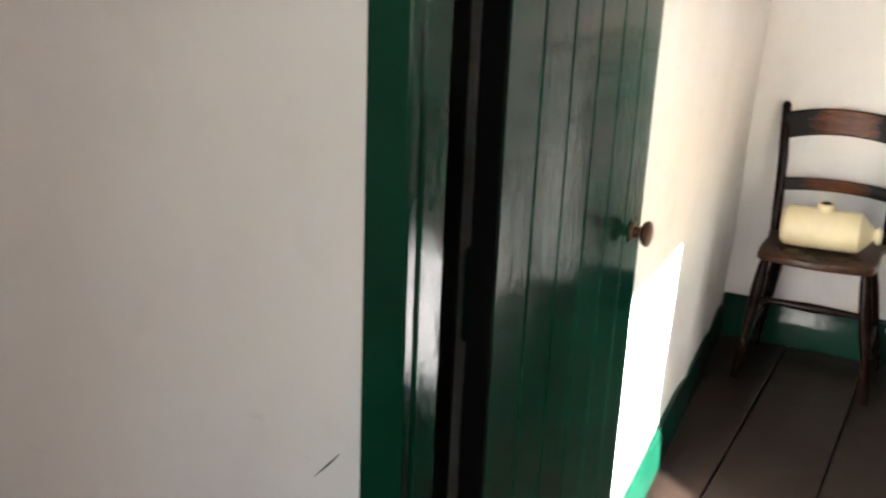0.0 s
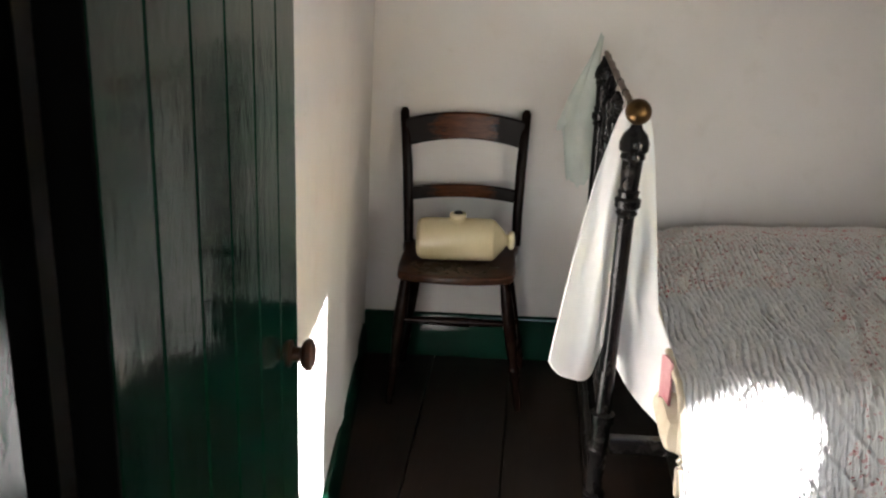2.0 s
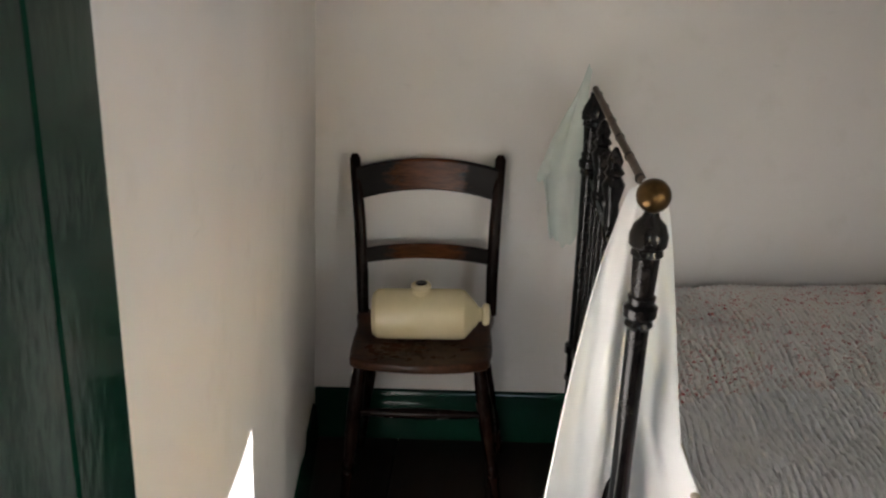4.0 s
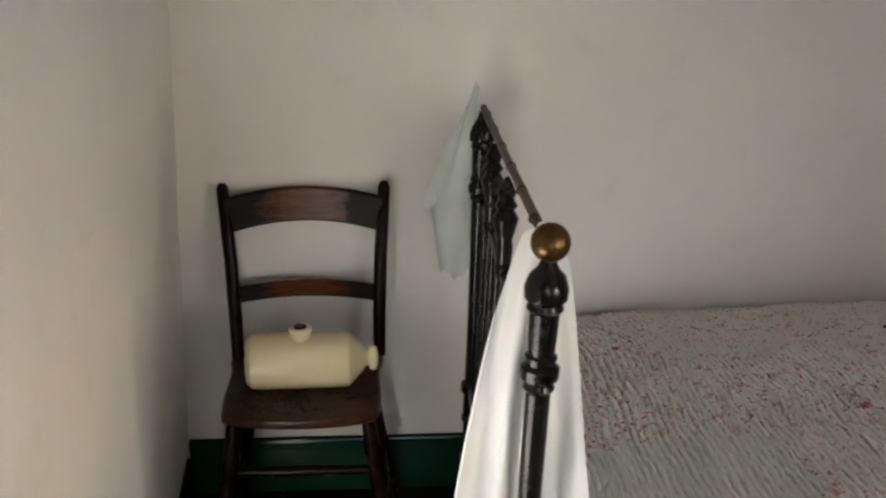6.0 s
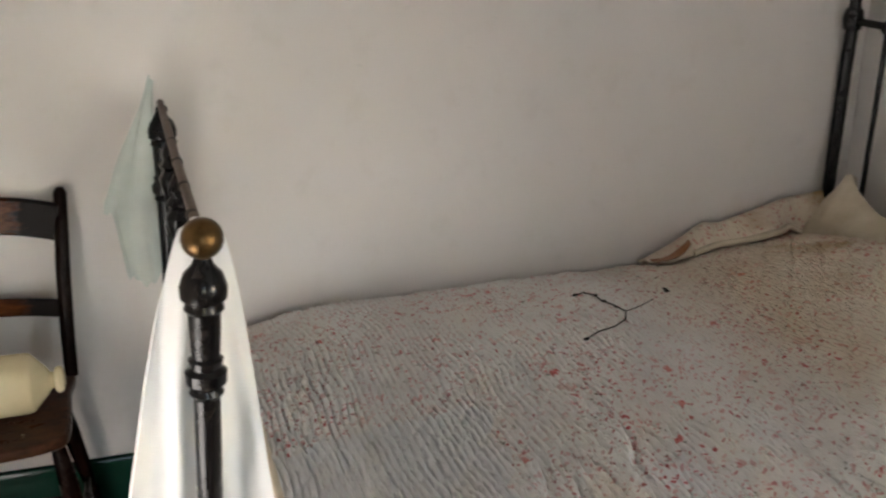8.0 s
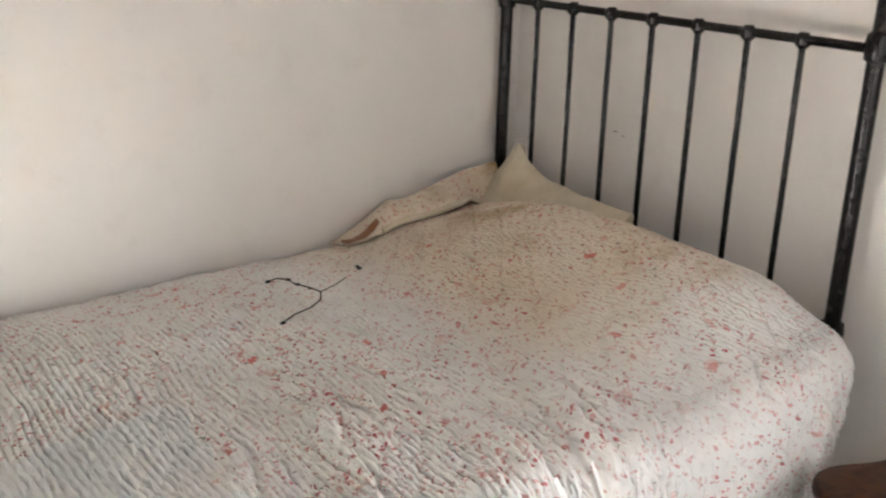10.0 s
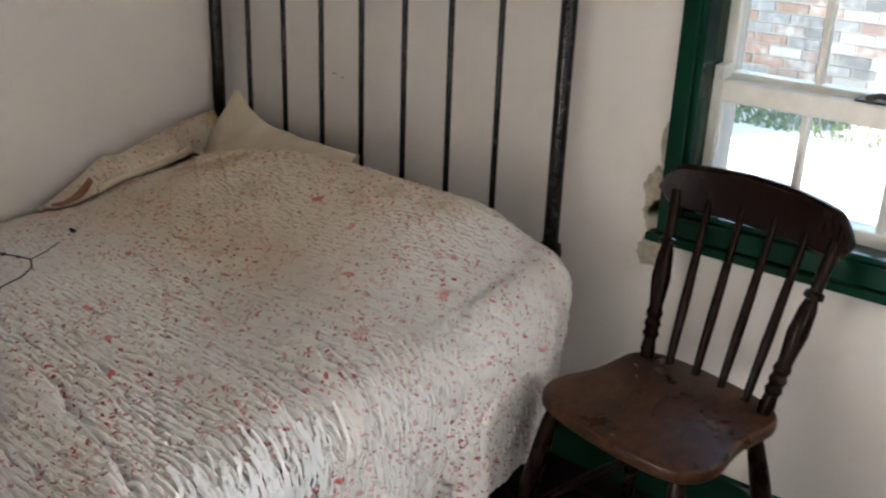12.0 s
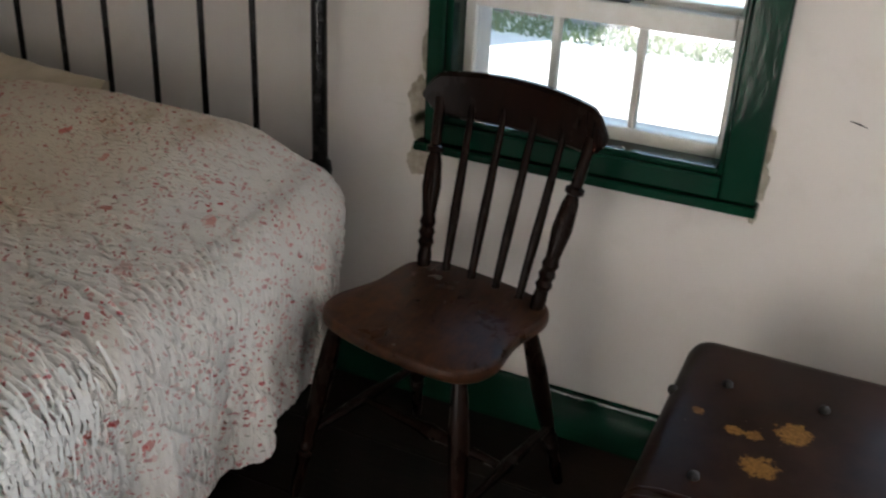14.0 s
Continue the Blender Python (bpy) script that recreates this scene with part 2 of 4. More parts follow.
def brick_mat():
    m = Nodes("weathered_brick")
    rnd = m.tree.nodes.new("ShaderNodeObjectInfo").outputs["Random"]
    n = m.noise(9, 5, 0.65)
    c = m.ramp(rnd, (0.0, (0.20, 0.12, 0.09)), (0.3, (0.30, 0.19, 0.15)), (0.5, (0.16, 0.15, 0.15)), (0.8, (0.24, 0.23, 0.23)), (1.0, (0.45, 0.42, 0.39)))
    c = m.mix(m.ramp(n, (0.5, 0.0), (0.7, 0.8)), c, (0.5, 0.47, 0.43))
    return m.done(c, 0.9, normal=m.bump(n, 0.5, 0.01))


def plain(name, a, b, scale, rough, bump=0.3):
    m = Nodes(name)
    n = m.noise(scale, 6, 0.65)
    return m.done(m.ramp(n, (0.3, a), (0.7, b)), rough, normal=m.bump(n, bump, 0.01))


def pane_glass():
    m = Nodes("old_window_glass")
    n = m.noise(14, 2)
    return m.done((0.97, 0.98, 0.97), 0.0, normal=m.bump(n, 0.06, 0.002), **{"Transmission Weight": 1.0, "IOR": 1.45})


PLASTER, BARE, GREEN, WHITE = plaster(), bare_plaster(), gloss_green(), white_paint()
CHAIR_DARK = dark_wood("dark_varnished_beech", (0.005, 0.003, 0.0025), (0.024, 0.009, 0.005), 0.22, 0.58)
CHAIR_WARM = rubbed_rail()
ELM = dark_wood("worn_elm_seat", (0.007, 0.0038, 0.003), (0.125, 0.047, 0.020), 0.28, 0.47, (3, 12, 12))
ELM.node_tree.nodes["Principled BSDF"].inputs["Specular IOR Level"].default_value = 0.20
FLOOR, IRON, BRASS, STONE = floor_wood(), iron(), brass(), stoneware()
LINEN = cloth("white_linen", (0.87, 0.87, 0.86), (0.92, 0.92, 0.91))
MINT = cloth("thin_pale_green_cotton", (0.48, 0.53, 0.49), (0.58, 0.62, 0.575))
CREAM = cloth("cream_ticking", (0.52, 0.44, 0.31), (0.66, 0.58, 0.46))
PINK = cloth("faded_red_print", (0.45, 0.16, 0.18), (0.62, 0.36, 0.36))
LINING = cloth("faded_orange_lining", (0.24, 0.09, 0.025), (0.38, 0.22, 0.14))
QUILT, LEATHER, LID, BRICK = quilt_cloth(), leather(), scuffed_lid(), brick_mat()
CANE = dark_wood("ringed_bamboo_cane", (0.09, 0.055, 0.04), (0.20, 0.15, 0.11), 0.4, 0.5)
CANE_NODE = plain("dark_cane_ring", (0.02, 0.014, 0.01), (0.04, 0.03, 0.02), 40, 0.5)
THREAD = plain("black_thread", (0.012, 0.010, 0.010), (0.03, 0.025, 0.02), 60, 0.8)
GLASS = pane_glass()
YARD = plain("pale_gravel_yard", (0.58, 0.55, 0.50), (0.72, 0.69, 0.63), 6, 0.95)
GRASS = plain("grass_verge", (0.11, 0.145, 0.07), (0.18, 0.21, 0.11), 14, 0.95, 0.8)
# dark, so the unseen blocking walls outside bounce little light
BLOCKER = plain("dark_blocker", (0.025, 0.022, 0.02), (0.05, 0.045, 0.04), 8, 0.9)
MORTAR = plain("grey_mortar", (0.30, 0.28, 0.25), (0.40, 0.38, 0.34), 12, 0.95)
STUD = plain("blackened_stud_metal", (0.006, 0.005, 0.0045), (0.02, 0.016, 0.013), 60, 0.85)
# near-black colour standing in for the deep shade of the hinge gap
GAP_SHADE = dark_wood("hinge_gap_shade", (0.002, 0.002, 0.002), (0.004, 0.004, 0.004), 0.7, 0.5)
GAP_SHADE.node_tree.nodes["Principled BSDF"].inputs["Specular IOR Level"].default_value = 0.03
METAL = plain("dull_dark_metal", (0.03, 0.03, 0.03), (0.07, 0.065, 0.06), 40, 0.4)


# ---- mesh helpers ----
def mesh_of(name, bm, material, smooth=28):
    bmesh.ops.recalc_face_normals(bm, faces=bm.faces)
    # planed pieces keep flat faces
    if all(f.material_index for f in bm.faces):
        smooth = 0
    for f in bm.faces:
        f.material_index = 0
    me = bpy.data.meshes.new(name)
    bm.to_mesh(me)
    bm.free()
    me.materials.append(material)
    if smooth:
        me.shade_smooth()
        me.set_sharp_from_angle(angle=radians(smooth))
    return me


def part(name, bm, material, parent=None, label="", smooth=28):
    ob = new(name, mesh_of(name, bm, material, smooth))
    ob.parent = parent
    return tagged(ob, label)


def thing(name, at, label, category, group="", rz=0.0):
    ob = new(name)
    ob.empty_display_size = 0.05
    ob.matrix_world = pose(*at, 0, 0, rz)
    return tagged(ob, label, category, group)


def box(bm, a, b, bevel=0.0, segs=2):
    lo, hi = Vector([min(p, q) for p, q in zip(a, b)]), Vector([max(p, q) for p, q in zip(a, b)])
    got = bmesh.ops.create_cube(bm, size=1.0, matrix=Matrix.Translation((lo + hi) / 2) @ Matrix.Diagonal((*(hi - lo), 1)))
    if bevel:
        edges = list({e for v in got["verts"] for e in v.link_edges})
        bmesh.ops.bevel(bm, geom=edges, offset=bevel, segments=segs, profile=0.5, affect="EDGES")
    return bm


def boxed(a, b, bevel=0.004):
    bm = box(bmesh.new(), a, b, bevel)
    for f in bm.faces:
        f.material_index = 1
    return bm


def rings_to_mesh(bm, rings, cap=True):
    made = [[bm.verts.new(p) for p in ring] for ring in rings]
    n = len(made[0])
    for r0, r1 in zip(made, made[1:]):
        for i in range(n):
            bm.faces.new((r0[i], r0[(i + 1) % n], r1[(i + 1) % n], r1[i]))
    if cap:
        bm.faces.new(list(reversed(made[0])))
        bm.faces.new(made[-1])
    return bm


def lathe(profile, a, b, segs=16, bm=None):
    """A turned shape along the line from a to b; profile: (share of the way, radius)."""
    a, b, segs = Vector(a), Vector(b), max(segs, 16)
    way = b - a
    q = way.to_track_quat("Z", "Y")
    rings = []
    for s, r in profile:
        rings.append([a + way * s + q @ Vector((r * math.cos(k * 2 * math.pi / segs), r * math.sin(k * 2 * math.pi / segs), 0)) for k in range(segs)])
    return rings_to_mesh(bm or bmesh.new(), rings)


def tube(points, radius, segs=8, bm=None):
    pts, segs = [Vector(p) for p in points], max(segs, 14)
    rings = []
    for i, p in enumerate(pts):
        way = pts[min(i + 1, len(pts) - 1)] - pts[max(i - 1, 0)]
        q = way.to_track_quat("Z", "Y")
        r = radius[i] if isinstance(radius, (list, tuple)) else radius
        rings.append([p + q @ Vector((r * math.cos(k * 2 * math.pi / segs), r * math.sin(k * 2 * math.pi / segs), 0)) for k in range(segs)])
    return rings_to_mesh(bm or bmesh.new(), rings)


def sheet(fn, nu, nv, thick=0.0):
    """A cloth or wall skin from fn(u, v) on 0..1."""
    bm = bmesh.new()
    grid = [[bm.verts.new(fn(i / nu, j / nv)) for j in range(nv + 1)] for i in range(nu + 1)]
    for i in range(nu):
        for j in range(nv):
            bm.faces.new((grid[i][j], grid[i + 1][j], grid[i + 1][j + 1], grid[i][j + 1]))
    if thick:
        bmesh.ops.recalc_face_normals(bm, faces=bm.faces)
        bmesh.ops.solidify(bm, geom=bm.faces[:], thickness=thick)
    return bm


def slab(outline, z0, z1, bevel=0.006, dish=0.0):
    """A plank cut to an outline (list of x, y), with softened edges."""
    bm = bmesh.new()
    low = [bm.verts.new((x, y, z0)) for x, y in outline]
    f = bm.faces.new(low)
    top = bmesh.ops.extrude_face_region(bm, geom=[f])
    bmesh.ops.translate(bm, vec=(0, 0, z1 - z0), verts=[v for v in top["geom"] if isinstance(v, bmesh.types.BMVert)])
    bmesh.ops.recalc_face_normals(bm, faces=bm.faces)
    rim = [e for e in bm.edges if abs(e.verts[0].co.z - e.verts[1].co.z) < 1e-6]
    bmesh.ops.bevel(bm, geom=rim, offset=bevel, segments=3, profile=0.5, affect="EDGES")
    return bm


def uneven(p, amp=0.004, scale=2.2):
    return amp * noise.noise(Vector(p) * scale) + 0.35 * amp * noise.noise(Vector(p) * scale * 4.1)


# ---- the shell of the room ----
LX, RX, BY, FY, HY, CEIL = 0.03, 2.74, 3.01, 0.42, 0.31, 2.15
WY0, WY1, WZ0, WZ1 = 0.925, 1.535, 0.715, 1.30      # window opening
DX0, DX1, DTOP = 0.272, 1.03, 1.93                   # doorway
VY0, VY1, VZ0, VZ1 = -0.78, 0.11, 0.70, 1.50       # second window, unseen; its split and pier are added to shape the sun patches
UY0, UY1, UZ1 = 0.21, 0.580, 1.15
GROUND = -0.12


def wall_skin(name, at, nu, nv, back, label):
    """One plastered wall: an uneven inner face with a body of its own thickness behind it."""
    bm = sheet(at, nu, nv)
    rim = [e for e in bm.edges if e.is_boundary]
    got = bmesh.ops.extrude_edge_only(bm, edges=rim)
    moved = [v for v in got["geom"] if isinstance(v, bmesh.types.BMVert)]
    for v in moved:
        v.co += Vector(back)
    bmesh.ops.contextual_create(bm, geom=[e for e in bm.edges if e.is_boundary])
    return tagged(part(name, bm, PLASTER, smooth=60), label, "wall", kind="structure")


def left_x(y, z=0.0):
    """The left wall runs out of square, and leans inwards beyond the door."""
    lean = min(1.0, max(0.0, (y - 0.6) / 1.3))
    return 0.016 + 0.09 * (3.05 - min(y, 3.05)) + 0.05 * lean * lean * (3 - 2 * lean) * z


def left_at(u, v):
    y, z = FY - 0.11 + u * (BY + 0.3 - FY + 0.11), -0.02 + v * (CEIL + 0.04)
    swell = 0.008 * math.exp(-(((y - 2.30) / 0.05) ** 2)) + 0.006 * math.exp(-(((y - 2.72) / 0.06) ** 2)) + 0.004 * math.sin(2.3 * y + 0.8 * z)
    return (left_x(y, z) + swell * min(1, max(0, (1.6 - z))) + uneven((0, y, z), 0.006), y, z)


wall_skin("wall_left", left_at, 90, 50, (-0.3, 0, 0), "uneven off-white limewashed plaster wall beside the door")
wall_skin("wall_back", lambda u, v: (LX - 0.0 + u * (RX - LX + 0.3), BY + uneven((u * 2.7, 9, v * 2.2), 0.005), -0.02 + v * (CEIL + 0.04)), 60, 50, (0, 0.3, 0), "off-white limewashed plaster wall behind the bed")


def wall_with_holes(name, axis, inner, outer, span, holes, label):
    """A wall whose openings go right through, built of blocks round the holes."""
    bm = bmesh.new()
    blocks, at = [], span[0]
    for h0, h1, z0, z1 in holes:
        blocks += [(at, h0, -0.02, CEIL + 0.02), (h0, h1, z1, CEIL + 0.02)]
        if z0 > 0:
            blocks.append((h0, h1, -0.02, z0))
        at = h1
    blocks.append((at, span[1], -0.02, CEIL + 0.02))
    for p, q, lo, hi in blocks:
        na, nz = max(2, int((q - p) / 0.05)), max(2, int((hi - lo) / 0.05))
        grids = []
        for depth, face in ((inner, True), (outer, False)):
            rows = []
            for i in range(na + 1):
                row = []
                for k in range(nz + 1):
                    s, z = p + (q - p) * i / na, lo + (hi - lo) * k / nz
                    d = depth + (uneven((s, 3, z) if axis == "x" else (3, s, z), 0.004) if face else 0)
                    row.append(bm.verts.new((d, s, z) if axis == "x" else (s, d, z)))
                rows.append(row)
            grids.append(rows)
        for rows in grids:
            for i in range(na):
                for k in range(nz):
                    bm.faces.new((rows[i][k], rows[i + 1][k], rows[i + 1][k + 1], rows[i][k + 1]))
        g, o = grids
        for i in range(na):
            for k in (0, nz):
                bm.faces.new((g[i][k], g[i + 1][k], o[i + 1][k], o[i][k]))
        for k in range(nz):
            for i in (0, na):
                bm.faces.new((g[i][k], g[i][k + 1], o[i][k + 1], o[i][k]))
    bmesh.ops.remove_doubles(bm, verts=bm.verts, dist=0.0004)
    return tagged(part(name, bm, PLASTER, smooth=60), label, "wall", kind="structure")


wall_with_holes("wall_right", "x", RX, RX + 0.24, (-1.1, BY + 0.01), ((VY0, VY1, VZ0, VZ1), (UY0, UY1, VZ0, UZ1), (WY0, WY1, WZ0, WZ1)), "off-white limewashed plaster wall round the small window")
wall_with_holes("wall_front", "y", HY, FY, (LX - 0.95, 1.36), ((DX0, DX1, 0.0, DTOP),), "off-white plaster partition wall with the doorway")
tagged(part("ceiling", boxed((LX - 1.0, -2.2, CEIL), (RX + 0.24, BY + 0.3, CEIL + 0.12), 0), PLASTER, smooth=0), "plain whitewashed ceiling", "ceiling", kind="structure")
tagged(part("floor", boxed((LX - 1.0, -2.2, -0.10), (RX + 0.02, BY + 0.02, -0.022), 0), FLOOR, smooth=0), "dark stained wooden floor of broad boards", "floor", kind="structure")
# the hall behind the camera
tagged(part("wall_hall_left", boxed((LX - 1.15, -2.2, -0.02), (LX - 0.95, HY, CEIL), 0), PLASTER, smooth=0), "plain off-white hall wall", "wall", kind="structure")
tagged(part("wall_hall_right", boxed((1.24, -2.2, -0.02), (1.36, HY, CEIL), 0), PLASTER, smooth=0), "plain off-white hall wall", "wall", kind="structure")
tagged(part("wall_alcove", boxed((1.36, -1.1, -0.02), (RX, -0.98, CEIL), 0), PLASTER, smooth=0), "plain off-white end wall of the room", "wall", kind="structure")
bm = bmesh.new()
for a, b in (((LX - 1.15, -0.02), (0.3, CEIL)), ((1.2, -0.02), (1.36, CEIL)), ((0.3, -0.02), (1.2, 0.9)), ((0.3, 2.0), (1.2, CEIL))):
    box(bm, (a[0], -2.2, a[1]), (b[0], -2.0, b[1]))
tagged(part("wall_hall_back", bm, PLASTER, smooth=0), "plain off-white hall wall with a window opening", "wall", kind="structure")


def baseboard(name, a, b, inward, high=0.15):
    """A painted skirting with a rounded bead along its top."""
    a, b, n = Vector(a), Vector(b), Vector(inward)
    bm = bmesh.new()
    prof = [(0, 0), (0.020, 0), (0.020, high - 0.035), (0.016, high - 0.028), (0.018, high - 0.014), (0.012, high - 0.002), (0.004, high), (0, high)]
    rings = [[p + n * d + Vector((0, 0, z)) for d, z in prof] for p in (a, b)]
    rings_to_mesh(bm, rings)
    return tagged(part(name, bm, GREEN, smooth=40), "dark green gloss-painted skirting board", "skirting board", kind="structure")


baseboard("baseboard_back", (LX + 0.005, BY - 0.002, 0), (RX, BY - 0.002, 0), (0, -1, 0), 0.158)
baseboard("baseboard_left", (left_x(FY + 0.06), FY + 0.06, 0), (left_x(BY - 0.024), BY - 0.024, 0), (1, 0, 0), 0.115)
baseboard("baseboard_right", (RX - 0.002, -0.98, 0), (RX - 0.002, BY - 0.024, 0), (-1, 0, 0), 0.125)


# ---- door and its frame ----
def door_frame():
    frame_ob = tagged(new("door_frame"), "dark green gloss-painted door casing and lining", "door frame", kind="structure")
    for n, (a, b) in {
        "casing": ((0.257, HY - 0.022, 0), (0.309, HY - 0.001, DTOP + 0.05)),
        "casing_b": ((DX1 - 0.002, HY - 0.022, 0), (DX1 + 0.056, HY, DTOP + 0.05)),
        "head_casing": ((0.309, HY - 0.022, DTOP - 0.005), (DX1 - 0.002, HY, DTOP + 0.05)),
        "jamb": ((DX0 - 0.002, HY, 0), (0.311, HY + 0.052, DTOP)),
        "rebate": ((DX0 - 0.002, HY + 0.052, 0), (DX0 + 0.024, FY + 0.010, DTOP)),
        "jamb_b": ((DX1 - 0.012, HY, 0), (DX1 + 0.004, FY, DTOP)),
    }.items():
        # the rebate is coloured black to give the shade between jamb and door
        piece = part(n.replace("_b", ""), boxed(a, b, 0.004), GAP_SHADE if n == "rebate" else GREEN, frame_ob, "rebate coloured black for the shade in the hinge gap" if n == "rebate" else "")
        if n in ("casing", "jamb", "rebate"):
            piece.matrix_world = pose(-0.044, 0, 0, 0, 1.9, 0)     # the hinge side hangs out of plumb


def door():
    d = tagged(new("door_1"), "dark green gloss-painted plank door standing open", "door", kind="structure")
    d.matrix_world = pose(0.297, 0.436, 0.012, 0, 1.7, 2.0)
    wide, n, high = 0.602, 6, 1.89
    w = wide / n
    for i in range(n):
        part("board", boxed((-0.030, i * w + 0.0012, 0), (0.0, (i + 1) * w - 0.0012, high), 0.0028), GREEN, d)
    # added strip that darkens the door's edge as if in shade
    part("hinge_edge", boxed((-0.031, -0.005, 0), (0.0, 0.0005, high), 0.001), GAP_SHADE, d, "thin black strip for the shade along the hinge edge")
    for z in (0.28, 0.98, 1.66):
        part("ledge", boxed((-0.055, 0.03, z - 0.06), (-0.0305, wide - 0.03, z + 0.06), 0.006), GREEN, d)
    part("knob", lathe([(0, 0.018), (0.10, 0.018), (0.15, 0.010), (0.45, 0.009), (0.55, 0.017), (0.72, 0.0215), (0.88, 0.0205), (0.97, 0.014), (1, 0.005)], (0.0, wide - 0.056, 0.935), (0.034, wide - 0.056, 0.935), 20), ELM, d, "small turned brown wooden knob")


door_frame()
door()


# ---- window ----
def window(name, WY0, WY1, WZ0, WZ1, mid):
    w = tagged(new(name), "small white sash window in a dark green moulded frame", "window", kind="structure")
    cw, ce = 0.076, 0.043
    y0, y1, z0, z1 = WY0 - 0.072, WY1 + 0.038, WZ0 - 0.063, WZ1 + 0.075
    fx = RX - 0.030
    # casing, a step and a bead on each side
    for nm, a, b in (
        ("window_frame", (fx, y0, z0 + 0.02), (RX + 0.004, y0 + cw - 0.004, z1)),
        ("window_frame", (fx, y1 - ce + 0.004, z0 + 0.02), (RX + 0.004, y1, z1)),
        ("window_frame", (fx, y0 + cw - 0.004, z1 - cw), (RX + 0.004, y1 - ce + 0.004, z1)),
        ("window_frame", (fx, y0 + cw - 0.004, z0 + 0.02), (RX + 0.004, y1 - ce + 0.004, z0 + 0.066)),
        ("bead", (fx + 0.014, y0 + cw - 0.006, z0 + 0.064), (RX + 0.05, y0 + cw + 0.008, z1 - cw)),
        ("bead", (fx + 0.014, y1 - ce - 0.008, z0 + 0.064), (RX + 0.05, y1 - ce + 0.006, z1 - cw)),
        ("bead", (fx + 0.014, y0 + cw + 0.008, z0 + 0.064), (RX + 0.05, y1 - ce - 0.008, z0 + 0.078)),
        ("lining", (RX + 0.05, WY0 - 0.004, WZ0 - 0.004), (RX + 0.13, WY0 + 0.010, WZ1)),
        ("lining", (RX + 0.05, WY1 - 0.010, WZ0 - 0.004), (RX + 0.13, WY1 + 0.004, WZ1)),
        ("window_sill", (fx - 0.016, y0 - 0.006, z0), (RX + 0.004, y1 + 0.018, z0 + 0.0205)),
    ):
        part(nm, boxed(a, b, 0.005), GREEN, w)

    def sash(x, zb, zt, bottom, top, nm):
        a, b = WY0 + 0.008, WY1 - 0.008
        s = part(nm, boxed((x, a, zb), (x + 0.034, a + 0.024, zt), 0.003), WHITE, w, "old white-painted glazed sash")
        part("stile", boxed((x, b - 0.024, zb), (x + 0.034, b, zt), 0.003), WHITE, s)
        part("rail", boxed((x - 0.003, a + 0.024, zb), (x + 0.034, b - 0.024, zb + bottom), 0.004), WHITE, s)
        part("rail", boxed((x - 0.003, a + 0.024, zt - top), (x + 0.034, b - 0.024, zt), 0.004), WHITE, s)
        third = (b - a - 0.048) / 3
        cuts = [a + 0.024, a + 0.024 + third, a + 0.024 + 2 * third, b - 0.024]
        for c in cuts[1:3]:
            part("glazing_bar", boxed((x + 0.002, c - 0.008, zb + bottom), (x + 0.030, c + 0.008, zt - top), 0.004), WHITE, s)
        for c0, c1 in zip(cuts, cuts[1:]):
            pane = part("pane", boxed((x + 0.016, c0 + 0.002, zb + bottom - 0.003), (x + 0.019, c1 - 0.002, zt - top + 0.003), 0), GLASS, s, smooth=0)
            pane.visible_shadow = False

    cy = 0.5 * (WY0 + WY1) - 0.025
    sash(RX + 0.062, WZ0 + 0.001, mid, 0.038, 0.045, "lower_sash")
    sash(RX + 0.100, mid - 0.023, WZ1, 0.036, 0.040, "upper_sash")
    part("sash_stop", boxed((RX + 0.052, WY1 - 0.035, mid), (RX + 0.098, WY1 - 0.013, mid + 0.032), 0.004), WHITE, w)
    catch = part("sash_catch", boxed((RX + 0.066, cy - 0.03, mid), (RX + 0.090, cy + 0.03, mid + 0.005), 0.002), METAL, w, "dark metal sash fastener")
    part("lever", tube([(RX + 0.078, cy + 0.01, mid + 0.008), (RX + 0.076, cy - 0.015, mid + 0.016), (RX + 0.070, cy - 0.045, mid + 0.016), (RX + 0.068, cy - 0.06, mid + 0.012)], [0.006, 0.006, 0.009, 0.004]), METAL, catch)


window("window_1", WY0, WY1, WZ0, WZ1, 1.008)


def casement(name, y0, y1, z1):
    w = tagged(new(name), "plain dark green frame of an unseen, unglazed opening that lets the sun in", "window", kind="structure")
    for a, b in (((y0, VZ0), (y0 + 0.03, z1)), ((y1 - 0.03, VZ0), (y1, z1)), ((y0 + 0.03, VZ0), (y1 - 0.03, VZ0 + 0.03)), ((y0 + 0.03, z1 - 0.03), (y1 - 0.03, z1))):
        part("window_frame", boxed((RX + 0.06, a[0], a[1]), (RX + 0.10, b[0], b[1]), 0.003), GREEN, w)


casement("window_2", VY0, VY1, VZ1)
# extra unseen opening, sized so its sun falls on the quilt's foot
casement("window_sun_slot", UY0, UY1, UZ1)
# unseen wall, added to block direct sun from window_1
tagged(part("wall_wing", boxed((RX + 0.24, 0.60, GROUND), (RX + 3.2, 0.78, 2.3), 0), BLOCKER, smooth=0), "unseen dark wall added outside to keep the sun off the small window", "wall", kind="structure")

# another added wall out of view; it stops sun entering the hall opening
tagged(part("wall_shed", boxed((1.40, -7.0, GROUND), (1.55, -2.2, 3.6), 0), BLOCKER, smooth=0), "unseen dark wall added outside to keep the sun out of the hall", "wall", kind="structure")


